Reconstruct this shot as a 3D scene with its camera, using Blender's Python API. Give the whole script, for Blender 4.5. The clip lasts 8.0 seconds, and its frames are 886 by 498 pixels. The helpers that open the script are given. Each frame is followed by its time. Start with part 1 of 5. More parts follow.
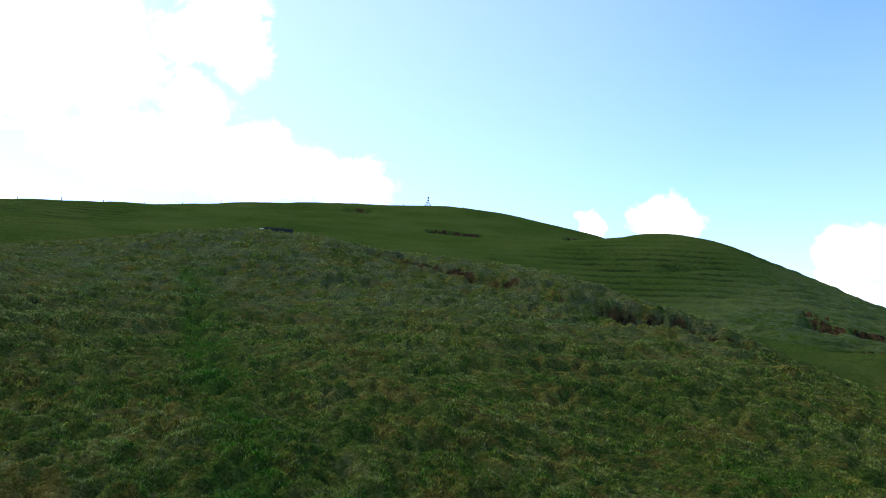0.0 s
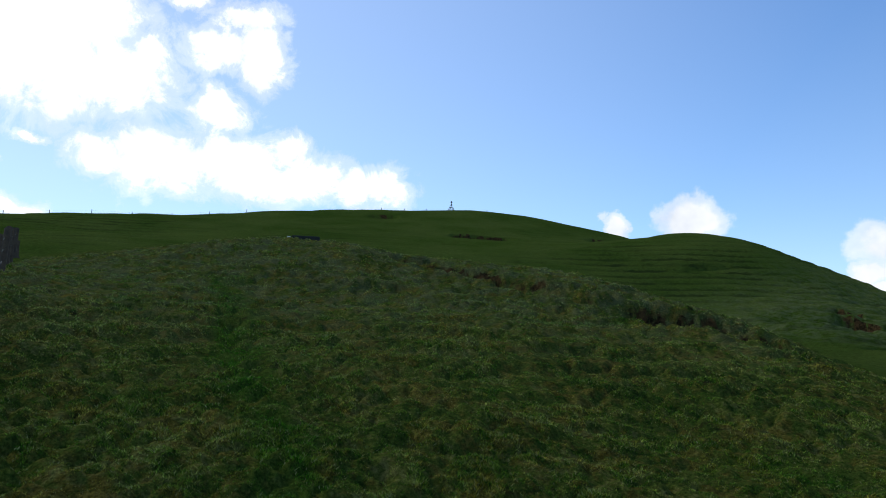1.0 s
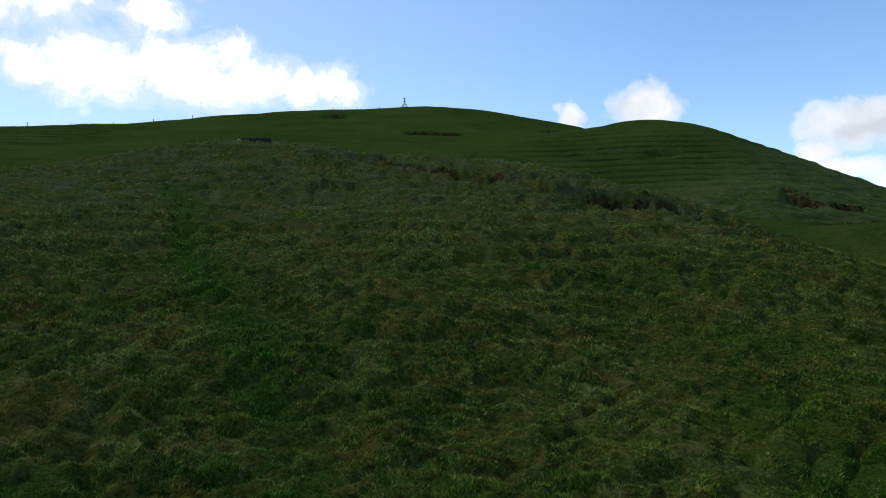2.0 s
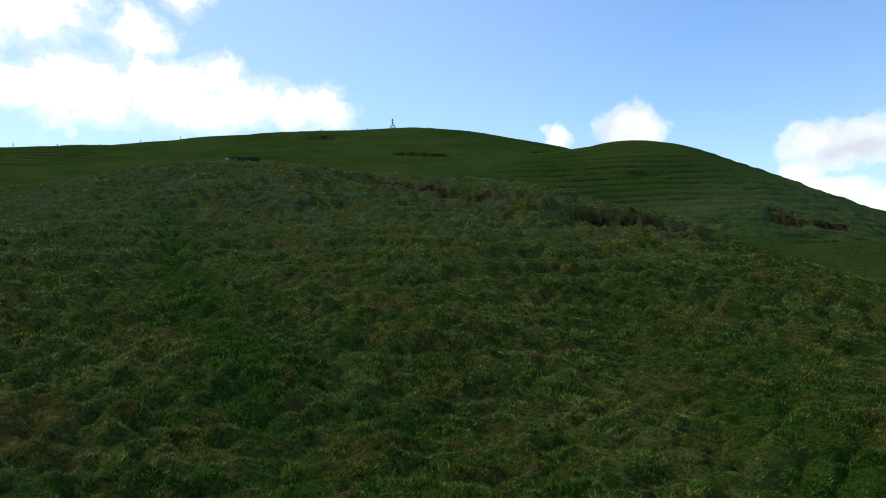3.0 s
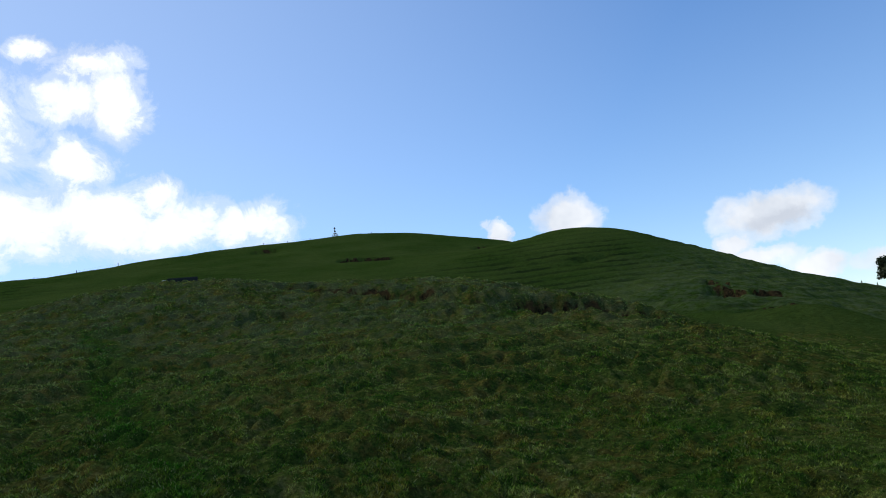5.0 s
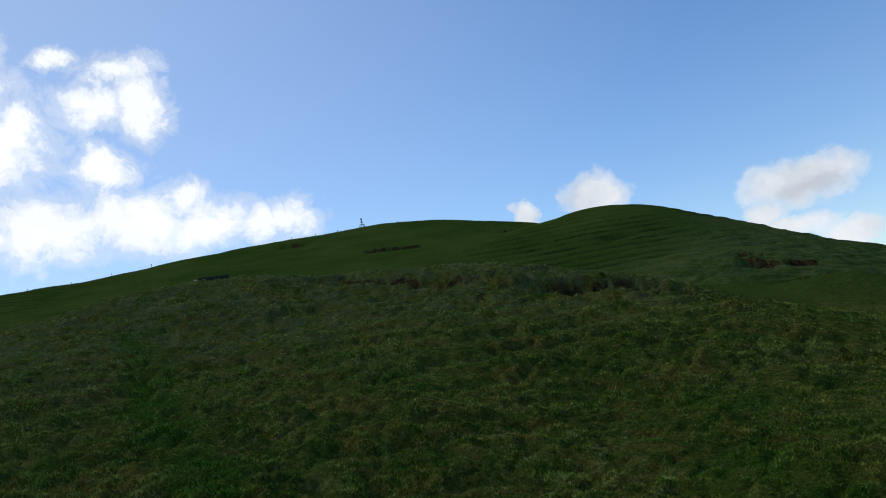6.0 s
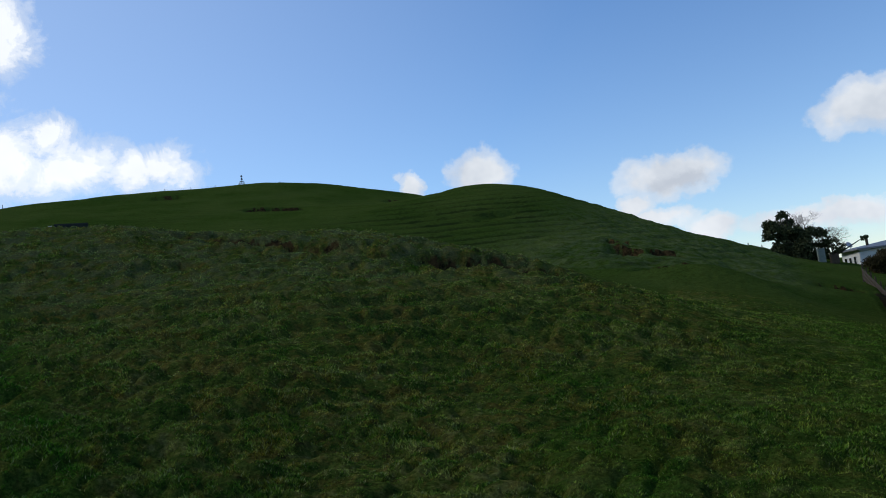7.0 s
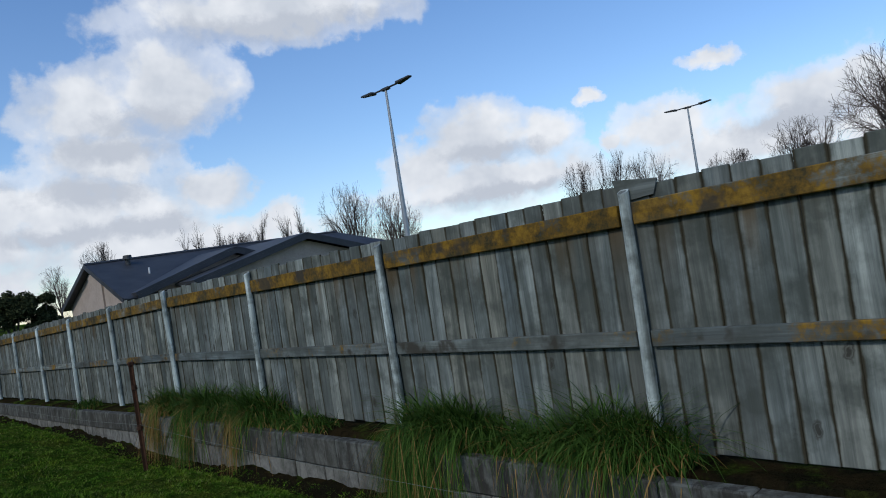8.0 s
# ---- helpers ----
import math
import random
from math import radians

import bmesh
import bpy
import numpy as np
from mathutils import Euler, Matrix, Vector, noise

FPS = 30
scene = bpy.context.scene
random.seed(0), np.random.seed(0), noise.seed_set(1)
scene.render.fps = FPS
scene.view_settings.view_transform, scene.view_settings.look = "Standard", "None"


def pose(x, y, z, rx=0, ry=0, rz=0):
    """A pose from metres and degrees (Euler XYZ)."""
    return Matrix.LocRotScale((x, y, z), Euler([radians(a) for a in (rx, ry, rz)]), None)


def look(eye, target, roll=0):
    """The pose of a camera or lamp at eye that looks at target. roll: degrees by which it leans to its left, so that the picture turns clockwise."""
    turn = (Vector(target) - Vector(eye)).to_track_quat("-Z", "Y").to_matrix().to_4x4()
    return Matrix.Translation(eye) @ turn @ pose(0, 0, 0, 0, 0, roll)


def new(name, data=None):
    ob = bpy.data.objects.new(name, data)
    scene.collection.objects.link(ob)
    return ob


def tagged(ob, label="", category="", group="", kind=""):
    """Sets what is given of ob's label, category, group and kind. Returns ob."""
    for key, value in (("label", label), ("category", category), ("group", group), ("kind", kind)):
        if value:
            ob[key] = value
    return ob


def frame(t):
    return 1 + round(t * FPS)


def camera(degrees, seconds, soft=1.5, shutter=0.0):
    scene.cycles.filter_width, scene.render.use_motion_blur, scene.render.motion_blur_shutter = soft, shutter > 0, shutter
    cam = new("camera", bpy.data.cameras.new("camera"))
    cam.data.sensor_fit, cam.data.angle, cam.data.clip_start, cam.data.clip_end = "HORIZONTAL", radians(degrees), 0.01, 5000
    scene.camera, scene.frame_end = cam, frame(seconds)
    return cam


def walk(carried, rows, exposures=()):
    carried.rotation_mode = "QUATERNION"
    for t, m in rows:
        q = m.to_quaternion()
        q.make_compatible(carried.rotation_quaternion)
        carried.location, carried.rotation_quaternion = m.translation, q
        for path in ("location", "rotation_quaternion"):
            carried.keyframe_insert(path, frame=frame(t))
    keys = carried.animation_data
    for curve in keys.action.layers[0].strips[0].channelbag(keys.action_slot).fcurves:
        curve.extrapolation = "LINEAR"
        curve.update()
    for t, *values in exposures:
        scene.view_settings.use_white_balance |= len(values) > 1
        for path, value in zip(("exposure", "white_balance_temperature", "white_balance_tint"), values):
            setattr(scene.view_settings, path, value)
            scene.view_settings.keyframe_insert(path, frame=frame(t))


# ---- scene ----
from mathutils import kdtree

cam = camera(64.0, 8.0, soft=1.0)
ROWS = [
    (0.0, 0.002, -0.004, 1.717, 98.79, -2.42, 38.98),
    (0.5, -0.000, -0.082, 1.723, 100.20, -1.48, 41.88),
    (1.0, -0.010, -0.098, 1.712, 99.07, -1.51, 41.08),
    (1.5, -0.068, -0.098, 1.688, 95.59, -2.64, 39.92),
    (2.0, -0.089, -0.036, 1.636, 90.86, 1.60, 37.96),
    (2.2, -0.126, -0.060, 1.660, 91.35, 1.67, 37.50),
    (3.3, -0.076, -0.043, 1.499, 93.82, 1.83, 36.68),
    (3.5, -0.065, -0.055, 1.487, 97.09, 1.31, 36.54),
    (4.0, 0.018, -0.002, 1.488, 99.25, 3.33, 36.87),
    (4.5, 0.093, 0.027, 1.493, 99.97, 6.85, 34.25),
    (4.7, 0.053, 0.039, 1.480, 100.57, 7.42, 33.52),
    (5.8, 0.067, 0.100, 1.543, 99.31, 8.88, 34.73),
    (6.0, 0.073, 0.108, 1.524, 99.62, 9.99, 36.26),
    (6.5, 0.081, 0.135, 1.521, 98.62, 10.81, 37.98),
    (7.0, 0.177, 0.175, 1.507, 95.65, 7.01, 26.17),
    (7.1, 0.214, 0.135, 1.512, 94.95, 6.05, 20.65),
    (7.2, 0.251, 0.095, 1.518, 94.07, 6.08, 14.28),
    (7.3, 0.291, 0.114, 1.510, 93.83, 6.52, 8.54),
    (7.4, 0.332, 0.134, 1.503, 93.69, 7.45, 0.71),
    (7.5, 0.398, 0.098, 1.499, 93.44, 8.27, -4.72),
    (7.6, 0.459, 0.072, 1.510, 92.55, 8.48, -12.86),
    (7.7, 0.517, 0.055, 1.505, 91.99, 8.75, -18.45),
    (7.8, 0.575, 0.039, 1.500, 91.47, 8.24, -26.58),
    (7.9, 0.664, 0.062, 1.482, 91.57, 8.13, -32.75),
    (8.0, 0.680, -0.023, 1.471, 90.87, 8.65, -43.37),
]
# seconds, stops, kelvin, tint
EXPOSURES = [(0.0, 0.72, 6350, 18), (0.5, 0.36, 6350, 14), (1.0, 0.0, 6450, 10), (1.5, -0.12, 6450, 10), (2.0, -0.06, 6500, 10), (3.5, 0.12, 6500, 10), (4.0, 0.1, 6350, 10),
             (4.5, 0.0, 6350, 10), (6.0, -0.32, 6350, 9), (6.5, -0.34, 6350, 9), (7.0, -0.35, 6300, 9), (7.5, -0.32, 6300, 9), (8.0, -0.40, 6300, 10)]
walk(cam, [(t, pose(x, y, z, rx, ry, rz)) for t, x, y, z, rx, ry, rz in ROWS], EXPOSURES)

# ---- sky, clouds and sun ----
SUN_AZ, SUN_EL = -96.0, 36.0          # degrees from +y towards +x, and above the horizon


def math_node(nt, op, a, b=None, c=None, clamp=False):
    n = nt.nodes.new("ShaderNodeMath")
    n.operation, n.use_clamp = op, clamp
    for k, v in enumerate((a, b, c)):
        if v is None:
            continue
        if isinstance(v, (int, float)):
            n.inputs[k].default_value = v
        else:
            nt.links.new(v, n.inputs[k])
    return n.outputs[0]


def vec_node(nt, op, a, b=None):
    n = nt.nodes.new("ShaderNodeVectorMath")
    n.operation = op
    for k, v in enumerate((a, b)):
        if v is None:
            continue
        if isinstance(v, (tuple, list)):
            n.inputs[k].default_value = v
        else:
            nt.links.new(v, n.inputs[k])
    return n.outputs["Value"] if op in ("LENGTH", "DOT_PRODUCT") else n.outputs[0]


def noise_node(nt, vec, scale, detail=4.0, rough=0.55, distortion=0.0, out=0):
    n = nt.nodes.new("ShaderNodeTexNoise")
    n.inputs["Scale"].default_value, n.inputs["Detail"].default_value = scale, detail
    n.inputs["Roughness"].default_value, n.inputs["Distortion"].default_value = rough, distortion
    if vec is not None:
        nt.links.new(vec, n.inputs["Vector"])
    return n.outputs[out]


def ramp_node(nt, fac, stops, ease=False):
    n = nt.nodes.new("ShaderNodeValToRGB")
    if ease:
        n.color_ramp.interpolation = "EASE"
    el = n.color_ramp.elements
    while len(el) < len(stops):
        el.new(0.5)
    for e, (p, col) in zip(el, stops):
        e.position = p
        e.color = (col, col, col, 1) if isinstance(col, (int, float)) else (*col, 1)
    nt.links.new(fac, n.inputs[0])
    return n.outputs[0]


def mix_node(nt, fac, a, b, kind="MIX"):
    n = nt.nodes.new("ShaderNodeMix")
    n.data_type, n.blend_type = "RGBA", kind
    for sock, v in ((n.inputs[0], fac), (n.inputs[6], a), (n.inputs[7], b)):
        if isinstance(v, (int, float)):
            sock.default_value = v
        elif isinstance(v, (tuple, list)):
            sock.default_value = (*v, 1)
        else:
            nt.links.new(v, sock)
    return n.outputs[2]


# cumulus heaps: azimuth, height, half width, half height (degrees)
HEAPS_WEST = [
    (-63.9, 14.4, 4.9, 2.6), (-58.0, 14.7, 5.0, 2.4), (-52.9, 14.1, 4.0, 2.1), (-48.0, 13.7, 3.4, 1.7), (-67.9, 14.3, 2.5, 1.7),
    (-54.0, 16.5, 1.6, 1.2), (-60.0, 18.4, 2.5, 1.7), (-60.1, 23.2, 3.1, 1.7), (-56.7, 23.1, 2.1, 2.6), (-62.6, 26.3, 1.8, 0.8),
    (-58.4, 25.8, 2.7, 1.1), (-67.3, 19.9, 4.2, 2.6), (-68.9, 24.3, 2.9, 3.9), (-65.4, 21.9, 1.6, 1.5), (-73.0, 20.5, 7.0, 4.4),
    (-65.5, 20.9, 1.4, 2.2), (-74.5, 23.6, 9.5, 2.6), (-73.7, 9.6, 2.4, 1.0), (-75.5, 13.3, 0.9, 1.0), (-72.7, 14.6, 1.0, 0.4),
]
HEAPS_NORTH = [
    (-27.5, 11.0, 1.0, 1.0), (-21.9, 11.2, 2.8, 1.7), (-9.7, 7.1, 1.5, 1.0), (-6.9, 9.1, 3.8, 1.6), (-6.9, 8.8, 3.1, 1.7),
    (-10.0, 6.8, 1.2, 1.0), (-4.5, 4.3, 1.7, 1.1), (-8.4, 5.6, 3.1, 0.9), (7.8, 11.1, 4.2, 2.0), (18.3, 14.2, 4.3, 3.1),
    (23.9, 15.8, 5.4, 3.5), (19.1, 11.0, 4.9, 2.2), (14.3, 8.0, 4.8, 2.4), (11.2, 5.3, 3.1, 2.1), (25.8, 7.9, 2.2, 2.0),
    (21.6, 6.2, 5.3, 2.6), (31.2, 5.1, 2.0, 1.5), (18.6, 5.2, 3.9, 1.7), (2.8, 4.0, 5.7, 1.0), (10.5, 2.9, 3.9, 1.3),
]
HEAPS_EAST = [
    (32.9, 20.7, 12.1, 2.4), (16.6, 7.6, 7.0, 3.1), (26.5, 7.8, 2.6, 2.0), (30.4, 5.0, 1.7, 1.2), (47.5, 9.0, 4.4, 3.1),
    (53.0, 8.7, 2.6, 2.0), (48.8, 5.5, 10.1, 2.2), (42.6, 7.4, 3.1, 2.2), (62.1, 7.6, 4.0, 2.0), (66.2, 11.8, 2.0, 0.7),
    (56.7, 10.8, 1.4, 0.6), (72.6, 7.4, 4.8, 2.2), (69.0, 5.4, 11.4, 2.0), (75.6, 6.3, 3.5, 3.5), (57.9, 7.4, 0.9, 0.8),
    (22.7, 4.3, 11.4, 1.7),
]
GREY_BASES = [
    (-6.3, 8.3, 2.6, 0.7), (10.5, 9.5, 2.7, 0.7), (22.7, 13.0, 4.9, 1.5), (18.3, 8.8, 4.9, 1.1), (21.2, 5.9, 3.9, 0.9),
    (19.8, 11.4, 5.3, 1.0), (48.7, 7.8, 4.8, 0.8), (48.7, 4.4, 7.0, 0.8), (32.7, 19.5, 10.2, 1.1), (71.7, 6.2, 5.3, 1.0),
    (15.3, 5.7, 6.1, 0.9),
]

world = bpy.data.worlds.new("world")
scene.world = world
world.use_nodes = True
wt = world.node_tree
wt.nodes.clear()
sky = wt.nodes.new("ShaderNodeTexSky")
sky.sky_type, sky.sun_disc = "NISHITA", False
sky.sun_elevation, sky.sun_rotation = radians(SUN_EL), radians(SUN_AZ)
sky.altitude, sky.air_density, sky.dust_density, sky.ozone_density = 50, 1.0, 0.0, 4.0
coord = wt.nodes.new("ShaderNodeTexCoord")
sep = wt.nodes.new("ShaderNodeSeparateXYZ")
wt.links.new(coord.outputs["Generated"], sep.inputs[0])
az = math_node(wt, "MULTIPLY", math_node(wt, "ARCTAN2", sep.outputs[0], sep.outputs[1]), 57.2958)
el = math_node(wt, "MULTIPLY", math_node(wt, "ARCSINE", sep.outputs[2]), 57.2958)
flat = wt.nodes.new("ShaderNodeCombineXYZ")
wt.links.new(az, flat.inputs[0]), wt.links.new(el, flat.inputs[1])
# billowing edges: the plane of the sky is bent by noise before the heaps are laid on it
warp = noise_node(wt, flat.outputs[0], 0.30, 6.0, 0.65, 0.0, 1)
warp = vec_node(wt, "MULTIPLY", vec_node(wt, "SUBTRACT", warp, (0.5, 0.5, 0.5)), (3.4, 2.8, 0.0))
bent = vec_node(wt, "ADD", flat.outputs[0], warp)


def heap_field(heaps):
    field = None
    for a, e, w, h in heaps:
        d = vec_node(wt, "LENGTH", vec_node(wt, "MULTIPLY", vec_node(wt, "SUBTRACT", bent, (a, e, 0)), (1 / w, 1 / h, 0)))
        near = math_node(wt, "SUBTRACT", 1.25, d)
        field = near if field is None else math_node(wt, "SMOOTH_MAX", field, near, 0.15)
    return field


puff = math_node(wt, "MULTIPLY", math_node(wt, "SUBTRACT", noise_node(wt, flat.outputs[0], 0.36, 8.0, 0.68, 0.5), 0.42), 2.1)
west = ramp_node(wt, math_node(wt, "ADD", heap_field(HEAPS_WEST), puff), [(0.0, 0.0), (0.45, 0.35), (0.8, 0.8), (1.2, 1.0)], True)
billow = math_node(wt, "MULTIPLY", math_node(wt, "SUBTRACT", noise_node(wt, flat.outputs[0], 0.40, 5.0, 0.52, 0.2), 0.48), 1.2)
east = ramp_node(wt, math_node(wt, "ADD", heap_field(HEAPS_NORTH + HEAPS_EAST), billow), [(0.0, 0.0), (0.32, 0.6), (0.75, 1.0)], True)
grey = ramp_node(wt, math_node(wt, "ADD", heap_field(GREY_BASES), math_node(wt, "MULTIPLY", puff, 0.8)), [(0.0, 0.0), (1.0, 0.9)], True)
cover = math_node(wt, "MAXIMUM", west, east)
shade = noise_node(wt, flat.outputs[0], 0.16, 4.0, 0.6)
lit = mix_node(wt, ramp_node(wt, shade, [(0.35, 0.0), (0.65, 1.0)]), (8.0, 8.5, 9.3), (11.4, 11.6, 11.9))
body = mix_node(wt, grey, lit, (6.8, 7.3, 8.2))
body = mix_node(wt, west, body, mix_node(wt, 0.35, (14.0, 14.2, 14.6), lit))
veil = ramp_node(wt, math_node(wt, "DIVIDE", el, 45.0), [(0.0, 0.34), (0.25, 0.14), (0.6, 0.03)])
hue = wt.nodes.new("ShaderNodeHueSaturation")
hue.inputs["Hue"].default_value = 0.503
hue.inputs["Saturation"].default_value, hue.inputs["Value"].default_value = 1.13, 2.05
wt.links.new(sky.outputs[0], hue.inputs["Color"])
# paler, hazy air towards the sun's side
glare = ramp_node(wt, math_node(wt, "DIVIDE", az, -90.0), [(0.05, 0.0), (0.80, 0.52)])
veil = math_node(wt, "MAXIMUM", veil, glare)
blue = mix_node(wt, veil, hue.outputs[0], (6.8, 7.7, 9.0))
back = wt.nodes.new("ShaderNodeBackground")
back.inputs[1].default_value = 0.1
wt.links.new(mix_node(wt, cover, blue, body), back.inputs[0])
wout = wt.nodes.new("ShaderNodeOutputWorld")
wt.links.new(back.outputs[0], wout.inputs[0])

sun = new("sun", bpy.data.lights.new("sun", "SUN"))
sun.data.energy, sun.data.angle, sun.data.color = 1.7, radians(5), (1.0, 0.93, 0.80)
sun_way = Vector((math.sin(radians(SUN_AZ)) * math.cos(radians(SUN_EL)), math.cos(radians(SUN_AZ)) * math.cos(radians(SUN_EL)), math.sin(radians(SUN_EL))))
sun.matrix_world = look(sun_way * 200, (0, 0, 0))

# ---- materials ----
def material(name, rough=0.8, metal=0.0, spec=0.3):
    m = bpy.data.materials.new(name)
    m.use_nodes = True
    nt = m.node_tree
    bsdf = nt.nodes["Principled BSDF"]
    bsdf.inputs["Roughness"].default_value, bsdf.inputs["Metallic"].default_value = rough, metal
    bsdf.inputs["Specular IOR Level"].default_value = spec
    return m, nt, bsdf


def object_coord(nt, scale=(1, 1, 1), kind="Object"):
    c = nt.nodes.new("ShaderNodeTexCoord")
    mp = nt.nodes.new("ShaderNodeMapping")
    mp.inputs["Scale"].default_value = scale
    nt.links.new(c.outputs[kind], mp.inputs[0])
    return mp.outputs[0]


def attribute(nt, name):
    n = nt.nodes.new("ShaderNodeAttribute")
    n.attribute_name = name
    return n.outputs["Fac"]


def piece_random(nt):
    return nt.nodes.new("ShaderNodeObjectInfo").outputs["Random"]


def island_random(nt):
    return nt.nodes.new("ShaderNodeNewGeometry").outputs["Random Per Island"]


def bump(nt, bsdf, height, strength=0.4, distance=0.02):
    n = nt.nodes.new("ShaderNodeBump")
    n.inputs["Strength"].default_value, n.inputs["Distance"].default_value = strength, distance
    nt.links.new(height, n.inputs["Height"])
    nt.links.new(n.outputs[0], bsdf.inputs["Normal"])


def speckled(name, dark, light, scale, rough=0.8, metal=0.0, spec=0.3, bump_by=0.3, fine=8.0, distance=0.01):
    """A plain surface with large stains and fine grain."""
    m, nt, bsdf = material(name, rough, metal, spec)
    v = object_coord(nt)
    big, small = noise_node(nt, v, scale, 5.0, 0.6), noise_node(nt, v, scale * fine, 4.0, 0.6)
    f = math_node(nt, "ADD", math_node(nt, "MULTIPLY", big, 0.6), math_node(nt, "MULTIPLY", small, 0.4))
    nt.links.new(ramp_node(nt, f, [(0.3, dark), (0.7, light)]), bsdf.inputs["Base Color"])
    bump(nt, bsdf, small, bump_by, distance)
    return m


def turf_colour(nt, v):
    """What grows where: lush grass, grazed turf, straw and moss on the dry knoll, a dewy sheen painted grey on its
    upper slope.
    """
    dry, lush, dew_sheen = attribute(nt, "dry"), attribute(nt, "lush"), attribute(nt, "dew_sheen")
    patch = noise_node(nt, v, 0.62, 5.0, 0.62, 0.6)
    tuft = noise_node(nt, v, 3.6, 6.0, 0.68, 0.4)
    speck = noise_node(nt, v, 12.0, 3.0, 0.6)
    blend = math_node(nt, "ADD", math_node(nt, "MULTIPLY", patch, 0.32), math_node(nt, "MULTIPLY", tuft, 0.36))
    blend = math_node(nt, "MULTIPLY_ADD", speck, 0.32, blend)
    grazed = ramp_node(nt, blend, [(0.425, (0.018, 0.058, 0.005)), (0.475, (0.056, 0.112, 0.011)), (0.525, (0.112, 0.150, 0.021)), (0.58, (0.225, 0.225, 0.062))])
    broad = noise_node(nt, v, 0.09, 4.0, 0.6)
    fresh = mix_node(nt, ramp_node(nt, broad, [(0.38, 0.0), (0.62, 1.0)]), (0.050, 0.086, 0.013), (0.078, 0.110, 0.021))
    # crevice shade painted in: darker where the tuft bump is low
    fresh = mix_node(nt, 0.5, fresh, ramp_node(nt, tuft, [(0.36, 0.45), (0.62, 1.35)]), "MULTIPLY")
    col = mix_node(nt, dry, fresh, grazed)
    # straw and moss
    wilt = math_node(nt, "ADD", math_node(nt, "MULTIPLY", noise_node(nt, v, 1.15, 5.0, 0.66, 0.5), 0.5), math_node(nt, "MULTIPLY", noise_node(nt, v, 6.5, 5.0, 0.68), 0.5))
    straw = mix_node(nt, ramp_node(nt, noise_node(nt, v, 9.0, 4.0, 0.6), [(0.42, 0.0), (0.58, 1.0)]), (0.125, 0.074, 0.010), (0.270, 0.188, 0.040))
    col = mix_node(nt, math_node(nt, "MULTIPLY", ramp_node(nt, wilt, [(0.495, 0.0), (0.575, 0.72)]), dry), col, straw)
    # dewy grass: its grazing sheen is painted as pale grey-green patches
    bloom = math_node(nt, "MULTIPLY", ramp_node(nt, noise_node(nt, v, 1.6, 6.0, 0.7, 0.3), [(0.44, 0.0), (0.58, 0.78)]), dew_sheen)
    col = mix_node(nt, bloom, col, (0.150, 0.172, 0.082))
    return mix_node(nt, math_node(nt, "MULTIPLY", lush, 0.85), col, (0.030, 0.118, 0.006)), dry, tuft


def pasture():
    m, nt, bsdf = material("pasture", 1.0, 0.0, 0.0)
    v = object_coord(nt)
    col, dry, tuft = turf_colour(nt, v)
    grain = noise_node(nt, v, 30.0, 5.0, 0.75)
    # the grain's low spots are darkened too, as shade in the colour
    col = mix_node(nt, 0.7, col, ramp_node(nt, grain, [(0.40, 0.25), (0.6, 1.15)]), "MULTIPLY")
    # dark thatch, with painted shade, in the gaps between the grazed slope's tufts
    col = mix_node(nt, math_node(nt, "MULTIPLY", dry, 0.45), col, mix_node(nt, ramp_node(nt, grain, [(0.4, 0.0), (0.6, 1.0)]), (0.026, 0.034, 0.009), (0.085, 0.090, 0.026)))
    # shade of scattered small hollows, painted as earth-dark patches in the turf
    hollow_shade = math_node(nt, "MULTIPLY", ramp_node(nt, noise_node(nt, v, 2.7, 6.0, 0.72, 0.4), [(0.32, 1.0), (0.40, 0.0)]), dry)
    col = mix_node(nt, math_node(nt, "MULTIPLY", hollow_shade, 0.85), col, (0.025, 0.019, 0.009))
    # sheep tracks: the shade of each step's riser, painted as a thin rank-grass-dark stripe
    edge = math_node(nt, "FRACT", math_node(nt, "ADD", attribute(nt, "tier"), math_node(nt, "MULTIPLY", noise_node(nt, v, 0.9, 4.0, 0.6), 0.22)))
    riser_shade = math_node(nt, "MULTIPLY", ramp_node(nt, edge, [(0.74, 0.0), (0.84, 1.0), (0.95, 1.0), (1.0, 0.0)]), attribute(nt, "worn"))
    riser_shade = math_node(nt, "MULTIPLY", riser_shade, ramp_node(nt, noise_node(nt, v, 0.30, 4.0, 0.6), [(0.36, 0.1), (0.56, 0.85)]))
    col = mix_node(nt, riser_shade, col, (0.018, 0.027, 0.008))
    soil = mix_node(nt, ramp_node(nt, noise_node(nt, v, 4.0, 6.0, 0.7), [(0.4, 0.0), (0.6, 1.0)]), (0.010, 0.008, 0.005), (0.066, 0.040, 0.017))
    soil = mix_node(nt, attribute(nt, "wet"), soil, (0.018, 0.015, 0.011))
    ragged = math_node(nt, "SUBTRACT", math_node(nt, "ADD", math_node(nt, "MULTIPLY", noise_node(nt, v, 3.2, 6.0, 0.7), 0.9), math_node(nt, "MULTIPLY", noise_node(nt, v, 0.9, 4.0, 0.6), 0.7)), 0.8)
    bare = math_node(nt, "ADD", attribute(nt, "soil"), ragged)
    col = mix_node(nt, ramp_node(nt, bare, [(0.42, 0.0), (0.60, 0.95)]), col, soil)
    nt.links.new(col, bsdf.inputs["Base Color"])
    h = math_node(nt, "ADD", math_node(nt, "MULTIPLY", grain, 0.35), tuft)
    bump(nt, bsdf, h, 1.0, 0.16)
    return m


